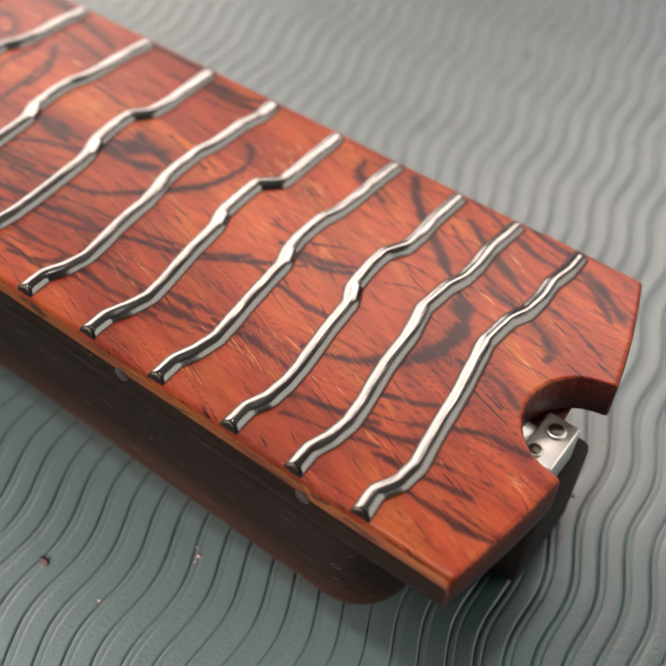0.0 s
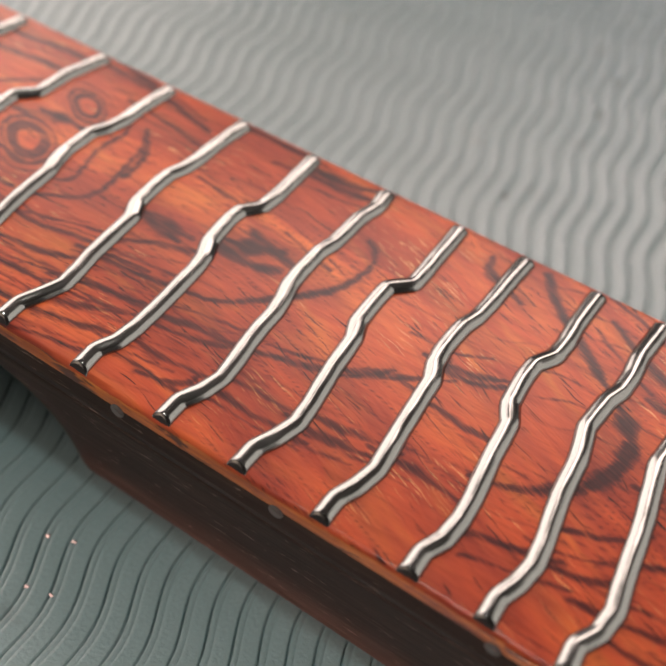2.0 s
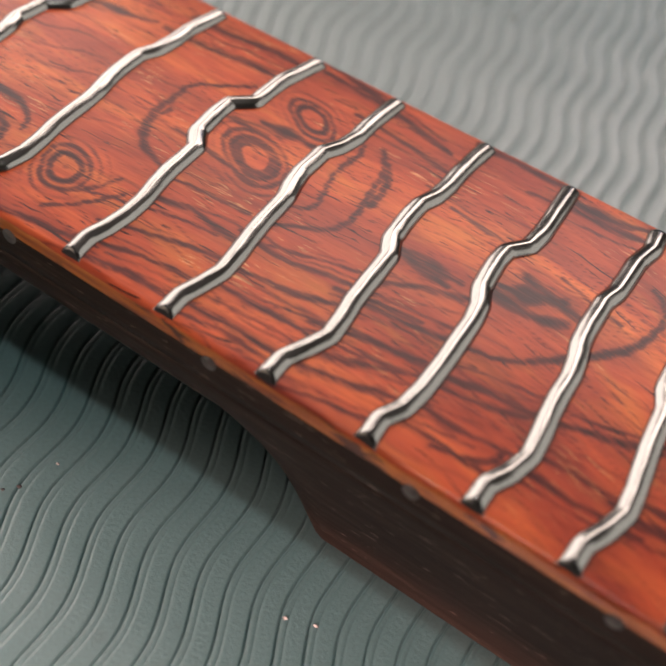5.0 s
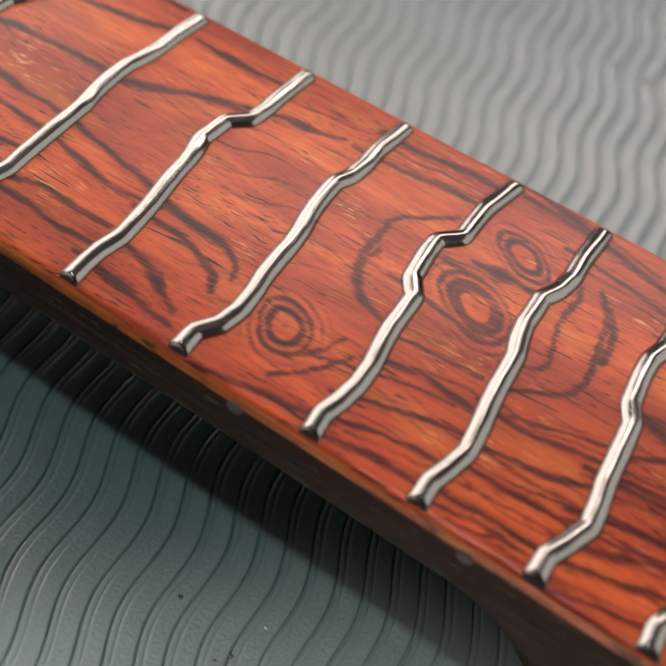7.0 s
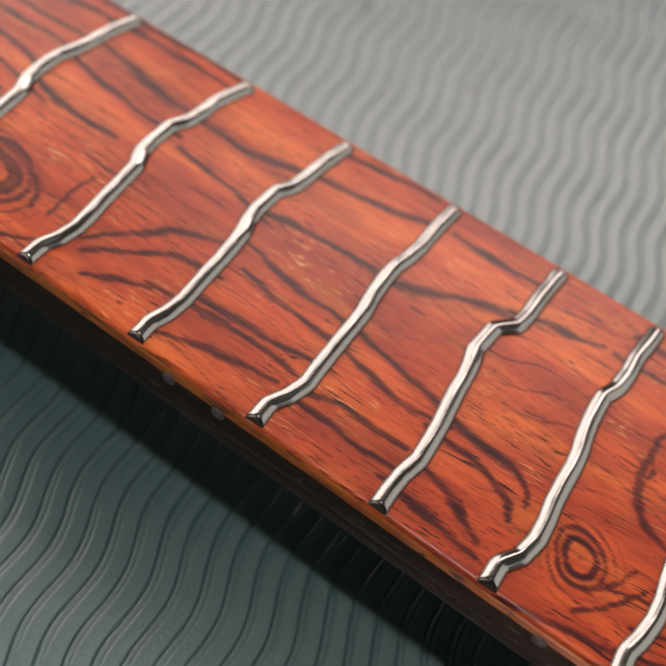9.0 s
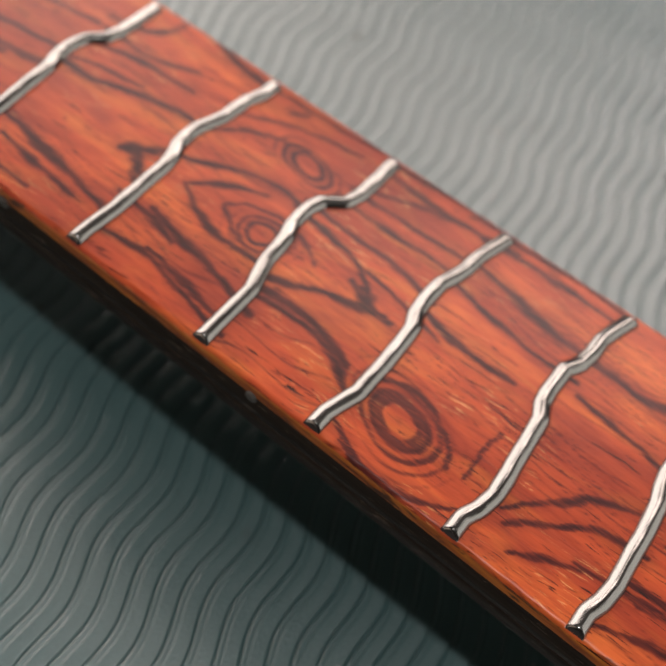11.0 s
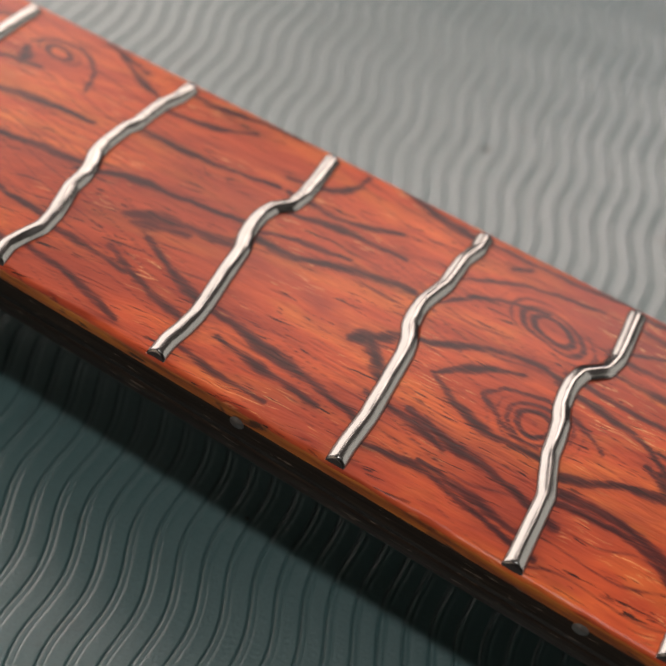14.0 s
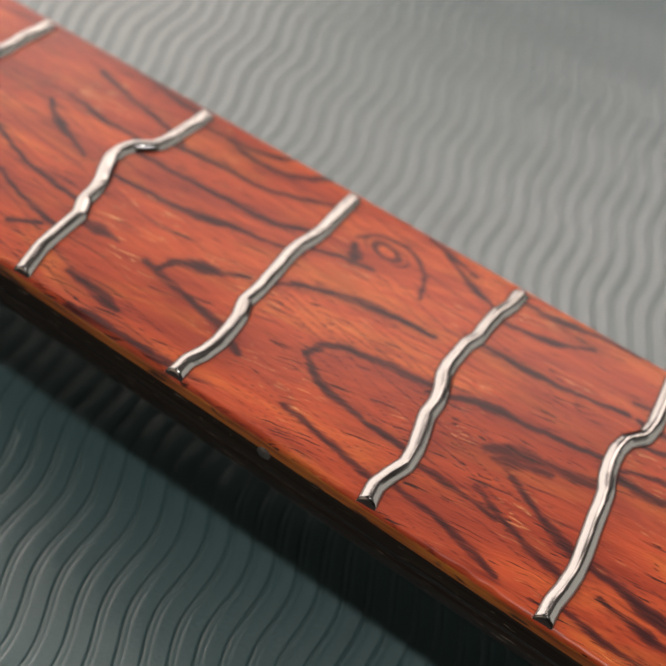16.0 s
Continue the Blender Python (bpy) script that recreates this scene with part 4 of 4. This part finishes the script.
fret_wire(11, -1.1, -1.2, -0.4, -0.1, -0.3, -0.5, -0.6, -0.9, -1.2, -2.0, -2.4, -2.4, -2.4, -1.1, -0.8, -0.7, -0.4, 0.0)
fret_wire(10, -0.2, -0.2, 0.8, 1.3, 1.1, 0.7, 0.4, 0.1, -0.2, -1.4, -1.8, -1.8, -1.9, -0.7, -0.3, -0.4, 0.3, 1.2)
fret_wire(9, -1.6, -1.6, -1.0, -0.2, -0.3, -0.3, -0.5, -0.7, -1.0, -2.1, -2.5, -2.6, -2.6, -1.9, -1.4, -1.3, -0.7, -0.1)
fret_wire(8, 1.2, 1.1, 1.0, 0.9, 0.8, -0.2, -1.1, -1.4, -1.8, -2.7, -3.0, -3.0, -2.4, 0.2, 0.9, 0.8, 0.6, 0.4)
fret_wire(7, 0.9, 0.8, 0.9, 1.0, 0.8, 0.6, 0.4, 0.2, -0.3, -1.4, -1.8, -1.8, -1.3, -0.7, -0.7, -0.7, 0.1, -0.1)
fret_wire(6, -0.3, -0.4, -0.0, 0.2, -0.0, -0.4, -0.8, -1.1, -1.4, -2.3, -2.7, -2.8, -2.3, -0.4, 0.0, -0.2, -0.5, -0.8)
fret_wire(5, 0.9, 0.5, 1.1, 2.1, 1.9, 1.2, 0.4, 0.4, -0.1, -1.1, -1.4, -1.3, -1.2, -0.5, -0.5, -0.3, 0.6, 0.7)
fret_wire(4, -1.3, -1.3, -0.4, 0.1, 0.0, -0.3, -1.3, -1.1, -1.2, -1.3, -1.5, -1.6, -1.5, -0.9, -0.6, -0.7, -0.8, -0.8)
fret_wire(3, 2.3, 1.7, 1.2, 1.1, 1.1, 1.1, -0.2, -0.5, -1.1, -2.3, -3.2, -3.3, -2.6, -0.1, 0.6, 0.8, 1.1, 1.1)
fret_wire(2, 0.2, 0.1, 0.9, 1.4, 1.2, 0.8, 0.4, 0.1, -0.2, -1.1, -1.5, -1.6, -1.5, -0.1, 0.1, 0.0, 0.3, 0.4)
fret_wire(1, 0.2, 0.1, 0.8, 1.3, 1.1, 0.7, 0.3, 0.1, -0.2, -1.0, -1.4, -1.4, -1.3, -0.1, 0.1, 0.0, 0.3, 0.3)

# ---- side dots on the near edge of the board ----
def side_dot(x):
    bm = tube_bm(0.00105, 0.00105, -0.0006, 0.0004, 18)
    bmesh.ops.rotate(bm, verts=bm.verts, matrix=Matrix.Rotation(radians(90), 3, "X"))
    h = half(x)
    bmesh.ops.translate(bm, verts=bm.verts, vec=(x, -h + 0.0003, TOP - h * h / (2 * CROWN) - 0.0026))
    return tagged(part("side_dot", bm, PEARL, board), "small pale pearl marker dot")


for n in (3, 5, 7, 9, 15, 17, 19, 21):
    side_dot((fret_x(n - 1) + fret_x(n)) / 2)
for x in (0.3100, 0.3182, 0.4788, 0.4834):
    side_dot(x)

# ---- truss rod anchor in the notch, on an added near-black block that holds the notch's shade ----
part("notch_shade_block", box_bm(0.4850, 0.5010, -0.0070, 0.0088, 0.0004, 0.0174, 0.0012), SHADE_BLACK, neck, "near-black block added under the round notch to hold its shade")
anchor = part("truss_rod_anchor", box_bm(0.4950, 0.4998, -0.0040, 0.0045, 0.0175, 0.0237, 0.0004), NICKEL, neck, "small worn nickel block with screw holes")
for hx, hy, hr in ((0.4973, 0.0020, 0.0011), (0.4966, -0.0024, 0.0009)):
    rim = tube_bm(hr * 1.35, hr * 1.05, 0, 0.0003, 20)
    bmesh.ops.translate(rim, verts=rim.verts, vec=(hx, hy, 0.0237))
    part("hole_rim", rim, NICKEL, anchor)
    # solid plugs: the dark of the holes is put into their colour
    bore = tube_bm(hr * 0.95, hr * 0.95, -0.0006, 0.00034, 18)
    bmesh.ops.translate(bore, verts=bore.verts, vec=(hx, hy, 0.0237))
    part("screw_hole", bore, BORE, anchor)
rod = tube_bm(0.003, 0.003, 0, 0.006, 20)
bmesh.ops.rotate(rod, verts=rod.verts, matrix=Matrix.Rotation(radians(90), 3, "Y"))
bmesh.ops.translate(rod, verts=rod.verts, vec=(0.4890, 0, 0.0205))
part("truss_rod", rod, NICKEL, neck)

# ---- dirt on the mat, and glints put in as pale specks ----


def speck(x, y, r, material, label):
    bm = bmesh.new()
    bmesh.ops.create_icosphere(bm, subdivisions=2, radius=r)
    for v in bm.verts:
        s = 1 + 0.5 * noise.noise(v.co * (1.4 / r) + Vector((x * 90, y * 90, 0)))
        v.co = Vector((v.co.x * s * 1.2, v.co.y * s * 0.9, max(-0.3 * r, v.co.z * s * 0.6)))
    bmesh.ops.translate(bm, verts=bm.verts, vec=(x, y, 0.0001))
    return tagged(part("speck", bm, material), label, "speck", "specks on the mat")


GRITS = (
    (0.4478, -0.0436, 0.0009), (0.4385, 0.1088, 0.0008), (0.4367, 0.1221, 0.0007), (0.4348, 0.0722, 0.0007), (0.3782, 0.1038, 0.0008),
    (0.3708, 0.1046, 0.0006), (0.2712, 0.0936, 0.0009), (0.3048, 0.1365, 0.0008), (0.3184, 0.0737, 0.0005), (0.1998, 0.0779, 0.0008),
    (0.2055, -0.0210, 0.0004), (0.3702, -0.0380, 0.0004), (0.3798, -0.0406, 0.0004), (0.3785, -0.0422, 0.0003), (0.5005, 0.0120, 0.0004),
)
for x, y, r in GRITS:
    speck(x, y, r * 0.75, GRIT, "tiny black grit speck lying on the mat")
# lint, and lamp glints on the ribs put in as pale specks
LINTS_GLINTS = (
    (0.2893, 0.0739, 0.0005), (0.2815, -0.0366, 0.0003), (0.2817, -0.0404, 0.0003), (0.3037, -0.0170, 0.0002), (0.4627, -0.0290, 0.0002),
    (0.4638, -0.0299, 0.0003), (0.4640, -0.0310, 0.0002), (0.4578, -0.0433, 0.0002), (0.4176, -0.0348, 0.0003), (0.4211, -0.0334, 0.0003),
    (0.4242, -0.0414, 0.0003), (0.4207, -0.0423, 0.0003), (0.3812, -0.0350, 0.0002),
)
for x, y, r in LINTS_GLINTS:
    speck(x, y, r, LINT_GLINT, "tiny pale speck for lint and rib glints on the mat")

# a made-up lamp body round the added fill spot, out of view
fill_spot = tagged(new("fill_spot"), "added fill spot with a made-up lamp body, out of view beside the bench", "lamp")
hood = tube_bm(0.05, 0.025, 0.0, 0.07, 24, capped=False)
hood.transform(look(FILL_SPOT, FILL_AIM))
part("shade", hood, GRIT, fill_spot)
part("stem", box_bm(FILL_SPOT.x - 0.008, FILL_SPOT.x + 0.008, FILL_SPOT.y - 0.09, FILL_SPOT.y - 0.074, -0.72, FILL_SPOT.z, 0.002), GRIT, fill_spot)
part("base", box_bm(FILL_SPOT.x - 0.09, FILL_SPOT.x + 0.09, FILL_SPOT.y - 0.17, FILL_SPOT.y + 0.01, -0.75, -0.72, 0.004), GRIT, fill_spot)
